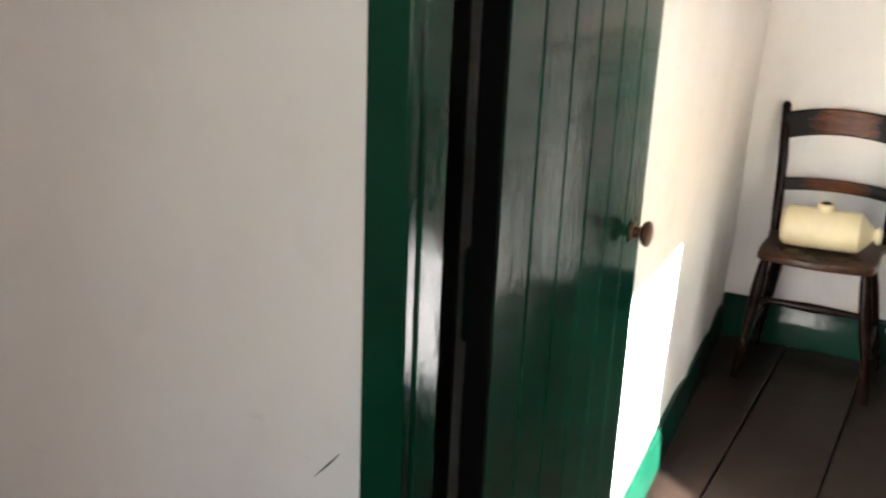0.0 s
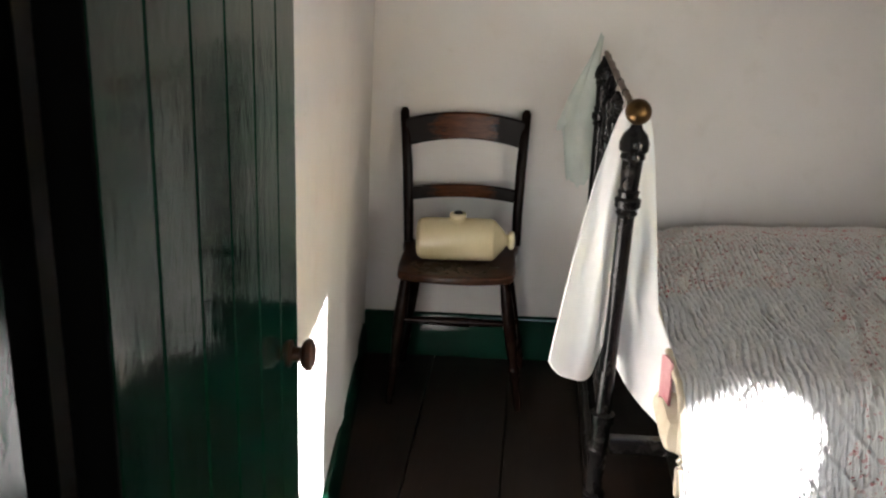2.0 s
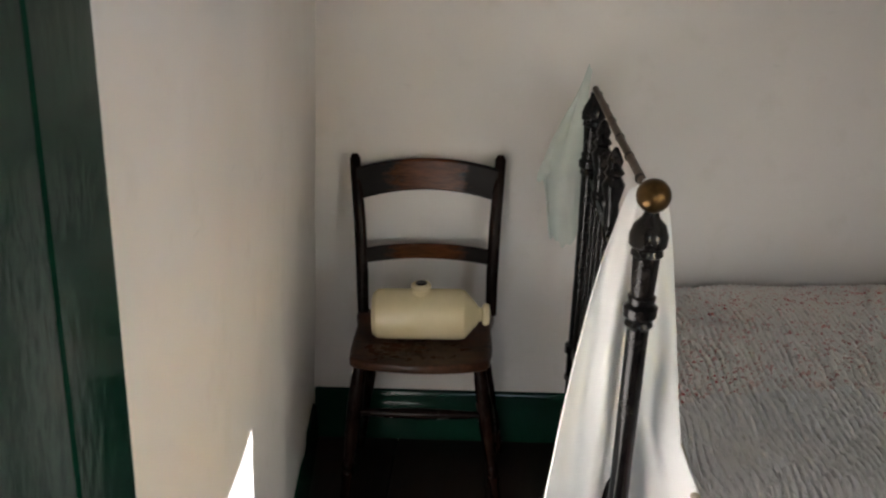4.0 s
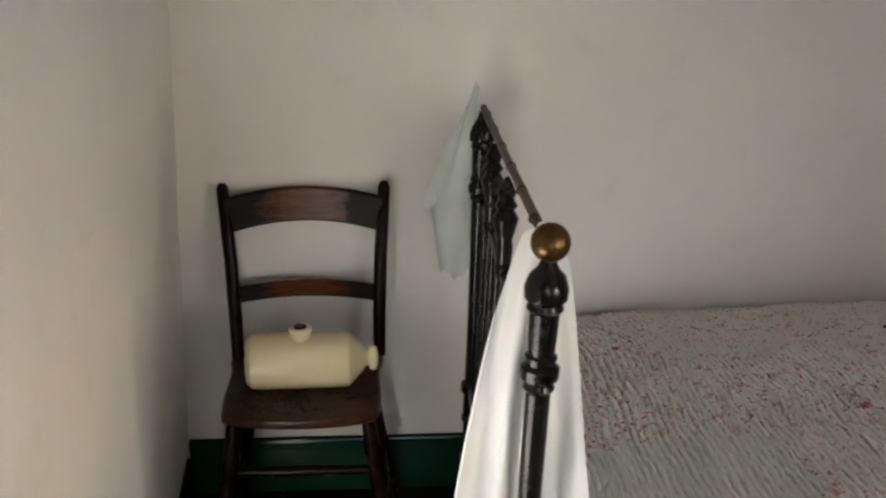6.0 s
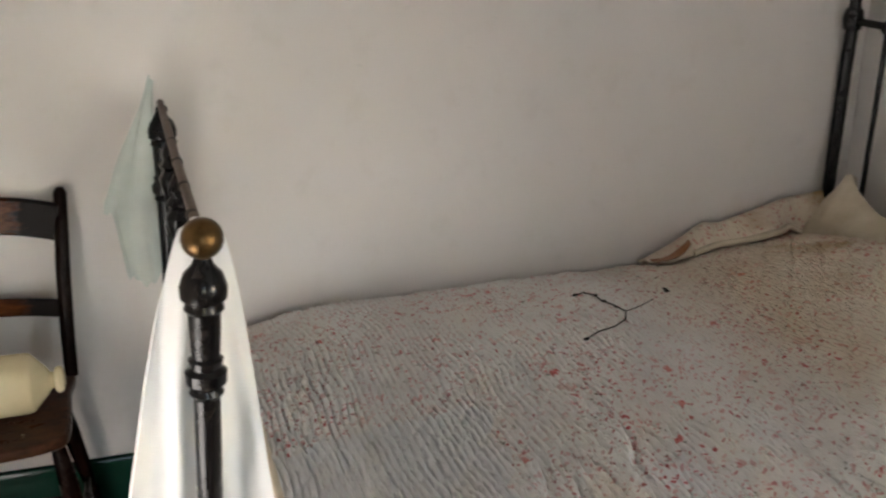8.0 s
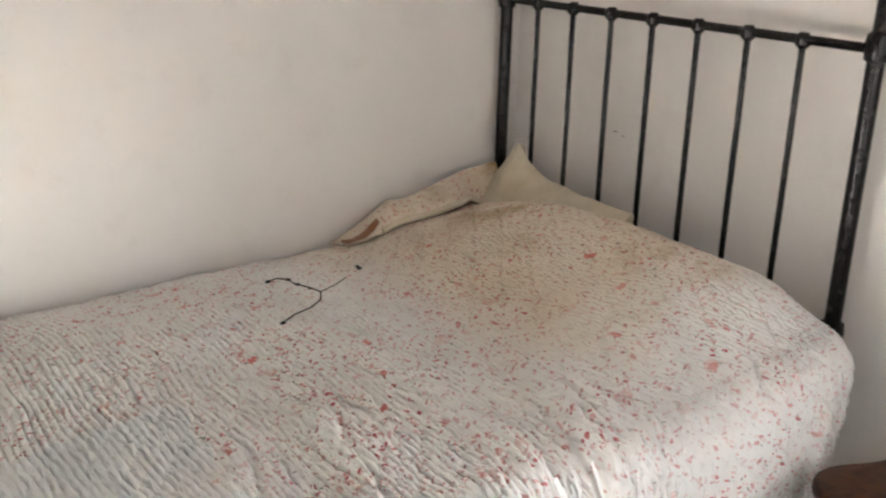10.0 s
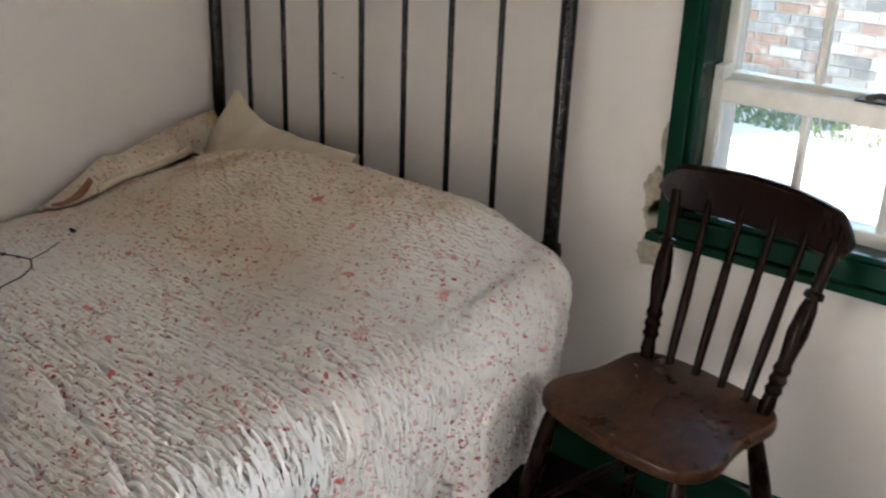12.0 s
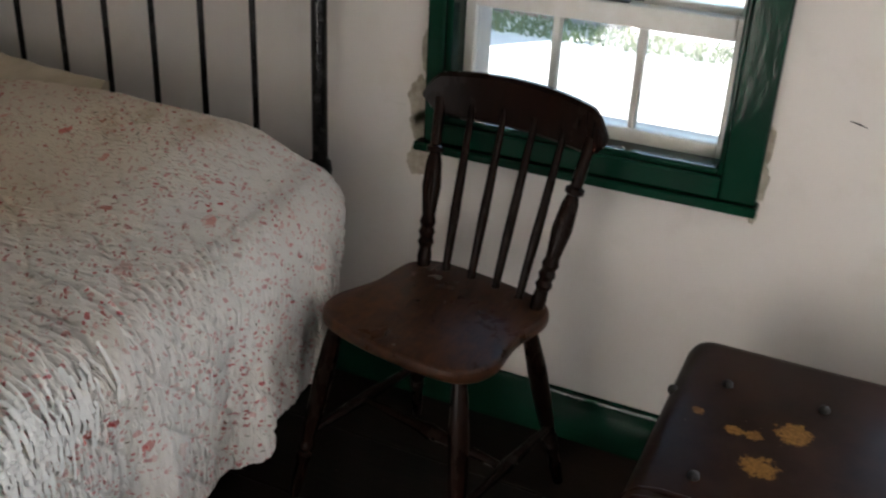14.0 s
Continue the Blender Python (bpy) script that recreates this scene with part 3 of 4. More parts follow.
# ---- chairs ----
def spread(points, steps=6):
    """A smooth closed outline through a few corner points."""
    pts, out = [Vector(p) for p in points], []
    n = len(pts)
    for i in range(n):
        a, b, c, d = pts[i - 1], pts[i], pts[(i + 1) % n], pts[(i + 2) % n]
        for k in range(steps):
            t = k / steps
            out.append(0.5 * (2 * b + (c - a) * t + (2 * a - 5 * b + 4 * c - d) * t * t + (3 * b - a - 3 * c + d) * t**3))
    return [(p.x, p.y) for p in out]


LEG = [(0, 0.010), (0.03, 0.012), (0.12, 0.0135), (0.2, 0.0125), (0.23, 0.0165), (0.255, 0.0165), (0.27, 0.0125), (0.29, 0.0165), (0.315, 0.0165), (0.33, 0.013), (0.5, 0.0185), (0.72, 0.0205), (0.9, 0.017), (1, 0.013)]


def curved_rail(p0, p1, z0, z1, thick, bow_y, crown, ends=0.0, round_top=0.0, n=16):
    """A back rail between two posts: bowed to the rear, its edges arched."""
    rings = []
    for i in range(n + 1):
        t = i / n
        arch = 1 - (2 * t - 1) ** 2
        c = Vector(p0).lerp(Vector(p1), t)
        c.y += bow_y * arch
        lo, hi = z0 + ends * arch, z1 + crown * arch
        e = 0.5 * thick
        b = min(0.3 * thick, 0.3 * (hi - lo))
        shrink = max(0.0, abs(2 * t - 1) - (1 - round_top)) / round_top if round_top else 0
        lo, hi = lo + 0.35 * (hi - lo) * shrink**2, hi - 0.40 * (hi - lo) * shrink**2
        rings.append([(c.x, c.y - e, lo + b), (c.x, c.y - e + b, lo), (c.x, c.y + e - b, lo), (c.x, c.y + e, lo + b),
                      (c.x, c.y + e, hi - b), (c.x, c.y + e - b, hi), (c.x, c.y - e + b, hi), (c.x, c.y - e, hi - b)])
    return rings_to_mesh(bmesh.new(), rings)


def bar_back_chair():
    """Local frame: sits at the origin, faces -y."""
    c = thing("bar_back_chair", (0.378, 2.76, 0), "dark varnished wooden bar-back chair in the corner", "chair")
    out = spread([(-0.175, -0.115), (-0.150, -0.165), (0, -0.188), (0.150, -0.168), (0.182, -0.115), (0.178, 0.05), (0.172, 0.155), (0, 0.165), (-0.178, 0.155), (-0.180, 0.05)])
    part("seat", slab(out, 0.428, 0.455, 0.009), ELM, c, "worn saddle-coloured wooden seat")
    for s in (-1, 1):
        part("back_post", tube([(s * 0.176, 0.140, 0.450), (s * 0.178, 0.158, 0.56), (s * 0.184, 0.185, 0.70), (s * 0.196, 0.214, 0.87), (s * 0.196, 0.215, 0.882)], [0.0155, 0.0165, 0.0165, 0.0150, 0.008], 12), CHAIR_DARK, c)
        part("leg", lathe(LEG, (s * 0.205, -0.085 - 0.05, 0), (s * 0.150, -0.110, 0.43), 12), CHAIR_DARK, c)
        part("leg", lathe(LEG, (s * 0.205, 0.175, 0), (s * 0.140, 0.115, 0.43), 12), CHAIR_DARK, c)
        part("stretcher", lathe([(0, 0.007), (0.3, 0.0105), (0.5, 0.0125), (0.7, 0.0105), (1, 0.007)], (s * 0.185, -0.125, 0.17), (s * 0.182, 0.155, 0.17), 10), CHAIR_DARK, c)
    part("stretcher", lathe([(0, 0.008), (0.25, 0.012), (0.5, 0.015), (0.75, 0.012), (1, 0.008)], (-0.168, -0.122, 0.285), (0.168, -0.122, 0.285), 10), CHAIR_DARK, c)
    part("top_rail", curved_rail((-0.190, 0.200, 0), (0.190, 0.200, 0), 0.757, 0.848, 0.018, 0.022, 0.022, 0.026), CHAIR_WARM, c, "top rail rubbed red-brown in the middle")
    part("middle_rail", curved_rail((-0.178, 0.168, 0), (0.178, 0.168, 0), 0.585, 0.628, 0.016, 0.016, 0.012, 0.012), CHAIR_WARM, c, "cross rail rubbed red-brown in the middle")


def spindle_back_chair():
    """Local frame: faces -y, then turned to look into the room."""
    c = thing("spindle_back_chair", (2.382, 1.380, 0), "dark wooden spindle-back kitchen chair under the window", "chair", rz=-102.0)
    out = spread([(-0.198, -0.075), (-0.165, -0.140), (-0.07, -0.163), (0.07, -0.163), (0.165, -0.140), (0.198, -0.075), (0.178, 0.03), (0.175, 0.150), (0.10, 0.200), (-0.10, 0.200), (-0.175, 0.150), (-0.178, 0.03)])
    seat = part("seat", slab(out, 0.420, 0.452, 0.011), ELM, c, "worn brown saddle seat with a nail hole")
    part("nail_hole", lathe([(0, 0.004), (1, 0.004)], (0.02, -0.146, 0.4505), (0.02, -0.146, 0.4525), 8), METAL, seat)
    POST = [(0, 0.013), (0.06, 0.016), (0.12, 0.013), (0.15, 0.018), (0.18, 0.014), (0.21, 0.018), (0.24, 0.014), (0.27, 0.018), (0.31, 0.014), (0.48, 0.0205), (0.62, 0.017), (0.675, 0.012), (0.685, 0.019), (0.712, 0.019), (0.725, 0.012), (1, 0.012)]
    for s in (-1, 1):
        part("back_post", lathe(POST, (s * 0.143, 0.150, 0.448), (s * 0.180, 0.236, 0.80), 14), CHAIR_DARK, c)
        part("leg", lathe(LEG, (s * 0.215, -0.180, 0), (s * 0.150, -0.115, 0.425), 12), CHAIR_DARK, c)
        part("leg", lathe(LEG, (s * 0.200, 0.225, 0), (s * 0.140, 0.130, 0.425), 12), CHAIR_DARK, c)
        part("stretcher", lathe([(0, 0.008), (0.5, 0.014), (1, 0.008)], (s * 0.190, -0.155, 0.16), (s * 0.182, 0.190, 0.16), 10), CHAIR_DARK, c)
    part("stretcher", lathe([(0, 0.008), (0.42, 0.013), (0.5, 0.019), (0.58, 0.013), (1, 0.008)], (-0.186, 0.01, 0.16), (0.186, 0.01, 0.16), 10), CHAIR_DARK, c)
    for k in (-1.5, -0.5, 0.5, 1.5):
        x0, x1 = k * 0.062, k * 0.074
        part("spindle", lathe([(0, 0.0085), (0.35, 0.0105), (0.6, 0.0095), (1, 0.007)], (x0, 0.172 - 0.006 * abs(k), 0.448), (x1, 0.268 - 0.008 * abs(k), 0.80), 10), CHAIR_DARK, c)
    part("top_rail", curved_rail((-0.212, 0.228, 0), (0.212, 0.228, 0), 0.760, 0.850, 0.026, 0.045, 0.014, 0.0, 0.20, 48), CHAIR_DARK, c, "broad curved top rail with rounded ends")


bar_back_chair()
spindle_back_chair()


# ---- stoneware foot warmer on the chair ----
def foot_warmer():
    b = thing("hot_water_bottle", (0.378, 2.735, 0.4555), "cream glazed stoneware hot water bottle lying on the chair", "bottle", rz=1.5)
    r = 0.066
    prof = [(0.0, 0.0), (0.0, r - 0.012), (0.012, r - 0.002), (0.04, r), (0.225, r), (0.236, r - 0.003), (0.266, 0.030), (0.272, 0.020), (0.279, 0.017), (0.282, 0.026), (0.290, 0.030), (0.298, 0.026), (0.302, 0.012), (0.302, 0.0)]
    L = 0.302
    body = part("body", lathe([(p / L, max(q, 0.0006)) for p, q in prof], (-0.125, 0, r), (-0.125 + L, 0, r), 36), STONE, b)
    part("filler_neck", lathe([(0, 0.030), (0.4, 0.024), (0.55, 0.025), (0.8, 0.027), (1, 0.024)], (0.0, 0, 2 * r - 0.008), (0.0, 0, 2 * r + 0.018), 24), STONE, b)
    part("stopper", lathe([(0, 0.016), (0.6, 0.016), (1, 0.013)], (0.0, 0, 2 * r + 0.010), (0.0, 0, 2 * r + 0.022), 18), CHAIR_DARK, b, "dark brown screw stopper")


foot_warmer()


# ---- iron bedstead ----
def foot_post(bed, top, base, finial):
    """A turned iron post with collars, leaning a little as it stands."""
    t, b = Vector(top), Vector(base)
    h = t.z - b.z

    def z(v):
        return (v - b.z) / h

    prof = [(0, 0.015), (z(0.05), 0.019), (z(0.13), 0.019), (z(0.135), 0.026), (z(0.165), 0.027), (z(0.17), 0.019), (z(0.27), 0.019), (z(0.275), 0.024), (z(0.285), 0.024),
            (z(0.29), 0.021), (z(0.352), 0.021), (z(0.357), 0.028), (z(0.378), 0.028), (z(0.384), 0.019), (z(0.60), 0.0175), (z(0.858), 0.0185), (z(0.866), 0.024), (z(0.874), 0.021), (z(0.882), 0.028), (z(0.898), 0.029),
            (z(0.904), 0.022), (z(0.916), 0.024), (z(0.92), 0.0195), (z(0.985), 0.0225), (z(0.99), 0.027), (z(1.0), 0.025), (z(1.006), 0.031), (z(1.022), 0.032), (z(1.04), 0.026), (z(1.052), 0.015), (z(1.062), 0.011), (1, 0.010)]
    post = part("foot_post", lathe(prof, b, t, 20), IRON, bed)
    if finial:
        c = t + Vector((0.001, 0, 0.016))
        bm = bmesh.new()
        bmesh.ops.create_uvsphere(bm, u_segments=28, v_segments=18, radius=0.028, matrix=Matrix.Translation(c))
        part("knob", bm, BRASS, post, "tarnished brass ball knob")


def bedstead():
    bed = thing("iron_bedstead", (1.7, 2.4, 0), "black-painted iron bedstead with a brass knob", "bed")
    bed.matrix_world = Matrix.Identity(4)
    foot_post(bed, (0.818, 1.930, 1.072), (0.772, 1.930, 0.0), True)
    foot_post(bed, (0.806, 2.875, 1.072), (0.775, 2.875, 0.0), False)
    # footboard: cross rails, spindles and two turned balusters
    for z, r in ((0.86, 0.009), (0.37, 0.014), (0.16, 0.011)):
        x = 0.772 + 0.04 * z
        part("cross_rail", tube([(x, 1.935, z), (x, 2.870, z)], r), IRON, bed)
    for i in range(9):
        y = 2.02 + i * 0.095
        part("foot_bar", tube([(0.788, y, 0.37), (0.806, y, 0.86)], 0.0065), IRON, bed)
    for y in (2.40, 2.66):
        part("baluster", lathe([(0, 0.010), (0.1, 0.017), (0.16, 0.019), (0.2, 0.014), (0.3, 0.016), (0.36, 0.016), (0.42, 0.014), (0.5, 0.019), (0.62, 0.025), (0.70, 0.015), (0.74, 0.022), (0.8, 0.014), (0.86, 0.018), (0.93, 0.012), (1, 0.004)], (0.806, y, 0.84), (0.811, y, 1.050), 16), IRON, bed)
    # cane laid along the top of the footboard
    cane = part("top_cane", tube([(0.819, 1.955, 1.078), (0.812, 2.4, 1.078), (0.806, 2.868, 1.082)], 0.0078, 12), CANE, bed, "brown ringed cane top rail")
    for i in range(6):
        y = 2.06 + i * 0.15
        part("cane_ring", lathe([(0, 0.0082), (0.5, 0.0098), (1, 0.0082)], (0.815 - 0.007 * i / 6, y, 1.0785), (0.815 - 0.007 * i / 6, y + 0.008, 1.0785), 12), CANE_NODE, cane)
    # headboard
    hx = 2.657
    for y in (1.806, 2.970):
        post = part("head_post", lathe([(0, 0.017), (0.40, 0.017), (0.402, 0.025), (0.418, 0.028), (0.434, 0.025), (0.436, 0.018), (0.85, 0.018), (0.852, 0.024), (0.872, 0.028), (0.89, 0.024), (0.895, 0.016), (0.97, 0.015), (1, 0.006)], (hx, y, 0), (hx, y, 1.37), 18), IRON, bed)
    part("head_rail", tube([(hx, 1.806, 1.190), (hx, 2.970, 1.190)], 0.0105, 12), IRON, bed)
    part("head_rail", tube([(hx, 1.806, 0.575), (hx, 2.970, 0.575)], 0.0125, 12), IRON, bed)
    for i in range(7):
        y = 1.978 + i * 0.1425
        bar = part("head_bar", tube([(hx, y, 0.575), (hx, y, 1.19)], 0.0075, 10), IRON, bed)
        part("collar", lathe([(0, 0.009), (0.25, 0.017), (0.7, 0.018), (1, 0.010)], (hx, y, 1.170), (hx, y, 1.205), 12), IRON, bar)
    for y in (1.84, 2.94):
        part("side_rail", boxed((0.80, y - 0.012, 0.33), (hx, y + 0.012, 0.37), 0.003), IRON, bed)
    return bed


bedstead()
tagged(part("mattress", boxed((0.90, 1.74, 0.372), (2.60, 2.90, 0.470), 0.04), CREAM), "cream ticking mattress under the quilt", "mattress")


# ---- quilt ----
def quilt_top(x, y):
    """Height of the bedding under the quilt."""
    z = 0.600 - 0.080 * max(0, (y - 2.55) / 0.43) ** 1.5
    head = min(1, max(0, (x - 2.02) / 0.45))
    head = head * head * (3 - 2 * head)
    z += head * (0.075 + 0.03 * math.sin(3.0 * (y - 1.7))) * min(1, max(0.25, (y - 1.62) / 0.3))
    z -= 0.06 * min(1, max(0, (x - 2.47) / 0.12)) ** 2 * (1 - 0.3 * math.sin(4 * y))
    z += 0.012 * math.sin(2.1 * x + 1.2 * y) - 0.03 * math.exp(-(((x - 0.95) / 0.12) ** 2))
    return z


RUCKS = [
    ((1.95, 1.96), (1.88, 1.66), 0.017, 0.030),
    ((1.88, 1.80), (1.83, 1.62), 0.012, 0.022),
    ((1.74, 2.00), (1.75, 1.74), 0.017, 0.026),
    ((1.53, 2.03), (1.47, 1.76), 0.015, 0.024),
    ((1.62, 2.05), (1.60, 1.94), 0.011, 0.020),
    ((1.35, 2.00), (1.30, 1.70), 0.009, 0.022),
]


def quilt_at(u, v):
    """u along the bed from foot to head, v from the wall over the near edge and down."""
    top, bend, drop = 1.235, 0.150, 0.40
    s = v * (top + bend + drop)
    x = 0.925 + u * (1.655 - 0.05 * max(0, v - 0.6) / 0.4)
    y_edge = 1.735 - 0.02 * math.sin(3 * x) + 0.075 * max(0, (x - 2.15) / 0.43) ** 2
    r = 0.0955
    lift = 0.0
    if s < top:
        y = 2.985 - (2.985 - y_edge) * s / top
        z = quilt_top(x, y)
        n = Vector((0, 0, 1))
    elif s < top + bend:
        a = (s - top) / bend * math.pi / 2
        y, z = y_edge - r * math.sin(a), quilt_top(x, y_edge) - r * (1 - math.cos(a))
        n = Vector((0, -math.sin(a), math.cos(a)))
    else:
        d = s - top - bend
        hem = drop * (0.93 + 0.07 * math.sin(5 * x + 1) - 0.22 * max(0, (x - 2.05) / 0.5))
        d *= hem / drop
        y, z = y_edge - r + 0.03 * d, quilt_top(x, y_edge) - r - d
        n = Vector((0, -1, 0))
        lift += (0.020 * math.sin(x * 21 + 2 * math.sin(3 * x)) + 0.012 * math.sin(x * 47 + 1.0)) * min(1, d / 0.25)
    p = Vector((x, y, z))
    # fine gathers that run across the bed between diagonal rows of stitching
    seam, cell = 1.0, 0.0
    for sign in (1, -1):
        q = (x + sign * 0.8 * s) / 0.086 + 0.12 * noise.noise((x * 4, s * 4, 6.0 + sign))
        seam = min(seam, abs(q - round(q)) * 0.086)
        cell += round(q) * (1.7 + sign * 0.9)
    puff = min(1.0, seam / 0.010) ** 0.6
    hang = min(1.0, max(0.0, (s - top) / 0.12))
    near = min(1.0, max(0.45, (s - 0.05) / 0.4))
    pillow = min(1.0, max(0.0, (x - 1.92) / 0.3)) * min(1.0, max(0.0, (top - 0.22 - s) / 0.25))
    wob = noise.noise((x * 5, s * 5, 0.3)) * 0.020 + noise.noise((x * 17, s * 11, 0.9)) * 0.0045
    lean = 0.04 + 0.38 * min(1.0, max(0.0, (x - 1.75) / 0.5)) * (1 - hang)
    ph = (x - lean * (s - 0.9) + wob) / 0.0142 + 0.6 * noise.noise((cell, 0.5, 0.5))
    gather = 1.0 - abs(math.cos(math.pi * ph)) ** 9.0
    patchy = 0.70 + 0.6 * abs(noise.noise((x * 9 + cell * 0.3, s * 5, 4.4))) + 0.5 * noise.noise((x * 30, s * 9, 7.7))
    ticking = min(1.0, max(0.0, (1.10 - x) / 0.08)) * min(1.0, max(0.0, (s - 0.70) / 0.08)) * (1 - hang)
    amp = 0.0124 * near * (1 - 0.5 * ticking) * (1 - 0.70 * pillow) * (1 - 0.50 * hang) * max(0.1, patchy)
    lift += amp * (gather - 0.8) * (0.25 + 0.75 * puff) + (0.0056 + 0.0040 * hang) * (puff - 0.6)
    lift += 0.008 * noise.noise((x * 7, s * 3, 1.0)) + 0.0035 * noise.noise((x * 22, s * 9, 2.0))
    # broad rucks: a soft roll with a tight crease beside it
    for (ax, ay), (bx, by), high, wide in RUCKS:
        dx, dy = bx - ax, by - ay
        yy = 2.985 - s if s > top else y
        k = ((x - ax) * dx + (yy - ay) * dy) / (dx * dx + dy * dy)
        end = max(0.0, -k, k - 1.0)
        fade = math.exp(-((end / 0.22) ** 2))
        if fade > 0.02:
            off = ((x - ax) * dy - (yy - ay) * dx) / math.hypot(dx, dy) + 0.012 * noise.noise((k * 3, ax, 2.2))
            lift += 1.7 * high * fade * (math.exp(-(((off - wide) / wide) ** 2)) - 0.75 * math.exp(-((off / (0.35 * wide)) ** 2)))
    return p + n * lift


quilt_bm = sheet(quilt_at, 1300, 300)
bmesh.ops.recalc_face_normals(quilt_bm, faces=quilt_bm.faces)
rim = [e for e in quilt_bm.edges if e.is_boundary]
got = bmesh.ops.extrude_edge_only(quilt_bm, edges=rim)
for v in [g for g in got["geom"] if isinstance(g, bmesh.types.BMVert)]:
    v.co += Vector((0, 0.006, -0.012))
quilt = part("quilt", quilt_bm, QUILT, smooth=75)
tagged(quilt, "faded floral cotton quilt with pink sprigs, rucked over the bed", "quilt")


def quilt_binding(u):
    pts = [quilt_at(u, 0.30 + 0.70 * k / 60) + Vector((0.004 if u > 0.5 else -0.004, 0, -0.002)) for k in range(61)]
    return tube(pts, 0.008, 8)


part("pink_backing", sheet(lambda u, v: (0.917 - 0.012 * math.sin(3 * u), 1.78 + 0.10 * u, 0.585 - 0.10 * v - 0.02 * u + 0.01 * math.sin(5 * u)), 8, 6, 0.006), PINK, quilt, "glimpse of red floral backing", smooth=60)
part("binding", quilt_binding(0.0), CREAM, quilt, "frayed cream edge binding")


def frayed_tear():
    """Worn-through threads where the top cloth has split near the edge."""
    rnd = random.Random(12)
    bm = bmesh.new()
    for _ in range(260):
        u, v = rnd.gauss(0.40, 0.055), rnd.gauss(0.752, 0.022)
        a = quilt_at(u, v) + Vector((0, -0.003, 0.005))
        pts = [a]
        dx, dv = rnd.uniform(-0.010, 0.010), rnd.uniform(0.004, 0.012)
        for k in range(1, 5):
            pts.append(quilt_at(u + dx * k / 4, v + dv * k) + Vector((0, -0.003 - 0.002 * rnd.random(), 0.003 + 0.003 * math.sin(k))))
        side = Vector((rnd.uniform(0.0015, 0.004), 0, rnd.uniform(-0.001, 0.001)))
        vs = [(bm.verts.new(q - side), bm.verts.new(q + side)) for q in pts]
        for (p0, p1), (q0, q1) in zip(vs, vs[1:]):
            bm.faces.new((p0, p1, q1, q0))
    return bm


tagged(part("frayed_threads", frayed_tear(), LINEN, quilt, "frayed cream threads at a split in the quilt", smooth=0), kind="stuff")


def turned_back_fold(u, v):
    """The quilt's far edge, turned up against the wall and rolled forward."""
    x = 2.06 + u * 0.55
    crest = 0.540 + 0.100 * min(1, u / 0.32) - 0.022 * math.exp(-(((u - 0.40) / 0.09) ** 2)) + 0.075 * u
    a = v * math.pi * 1.02
    reach = 0.06 + 0.08 * math.sin(math.pi * u) + 0.030 * math.sin(13 * u + 0.6)
    y = 2.985 - reach * (1 - math.cos(a)) * 0.5
    up = max(0.004, crest - quilt_top(x, y) - 0.006)
    return (x, y, quilt_top(x, y) + 0.012 + up * max(0.0, math.sin(a)) ** 1.3 + 0.008 * noise.noise((u * 6, v * 3, 0)))


part("turned_edge", sheet(turned_back_fold, 60, 18, 0.007), QUILT, quilt, "turned-up far edge with a cream hem", smooth=60)
part("hem", tube([turned_back_fold(0.20 + 0.76 * k / 30, 0.93) for k in range(31)], 0.0095, 8), CREAM, quilt, "yellowed hem of the turned edge")
part("lining", sheet(lambda u, v: Vector(turned_back_fold(0.01 + 0.19 * u, 0.62 + (0.34 - 0.22 * u) * v)) + Vector((-0.003, -0.005, 0.003)), 16, 10, 0.003), LINING, quilt, "faded orange lining showing at the fold", smooth=60)


def pillow_at(u, v):
    """A flat pillow stood against the headboard, its corner peaked."""
    y, h = 2.965 - u * 0.62, v
    peak = 0.165 * math.exp(-abs(u - 0.185) / 0.13) + 0.030 * (1 - u)
    base = quilt_top(2.5, y) - 0.03
    return (2.50 + 0.105 * h + 0.02 * math.sin(5 * u), y, base + h * (0.030 + peak) + 0.01 * noise.noise((u * 7, v * 4, 5)))


tagged(part("pillow", sheet(pillow_at, 30, 10, 0.03), CREAM, smooth=60), "cream cotton pillow with a peaked corner under the quilt", "pillow")


# ---- dark string of beads lying on the quilt ----
def bead_string():
    s = thing("bead_string", (1.7, 2.5, 0.6), "thin dark string with small beads lying on the quilt", "string")
    s.matrix_world = Matrix.Identity(4)

    def on(x, y, up=0.006):
        return (x, y, quilt_top(x, y) + up + 0.008)

    path = [(1.63, 2.42), (1.672, 2.445), (1.715, 2.455), (1.755, 2.482), (1.775, 2.52), (1.765, 2.56), (1.752, 2.60), (1.757, 2.64), (1.742, 2.672), (1.715, 2.662)]
    part("cord", tube([on(*p) for p in path], 0.0016, 6), THREAD, s)
    part("cord", tube([on(*p) for p in ((1.775, 2.52), (1.82, 2.535), (1.865, 2.56))], 0.0010, 6), THREAD, s)
    for p, r in (((1.63, 2.42), 0.0045), ((1.765, 2.55), 0.0032), ((1.755, 2.592), 0.0040), ((1.757, 2.64), 0.0040), ((1.715, 2.662), 0.0045), ((1.925, 2.60), 0.0045), ((1.93, 2.618), 0.0035)):
        bm = bmesh.new()
        bmesh.ops.create_icosphere(bm, subdivisions=2, radius=r, matrix=Matrix.Translation(on(*p)) @ Matrix.Diagonal((1.6, 1, 0.8, 1)))
        part("bead", bm, THREAD, s)


bead_string()


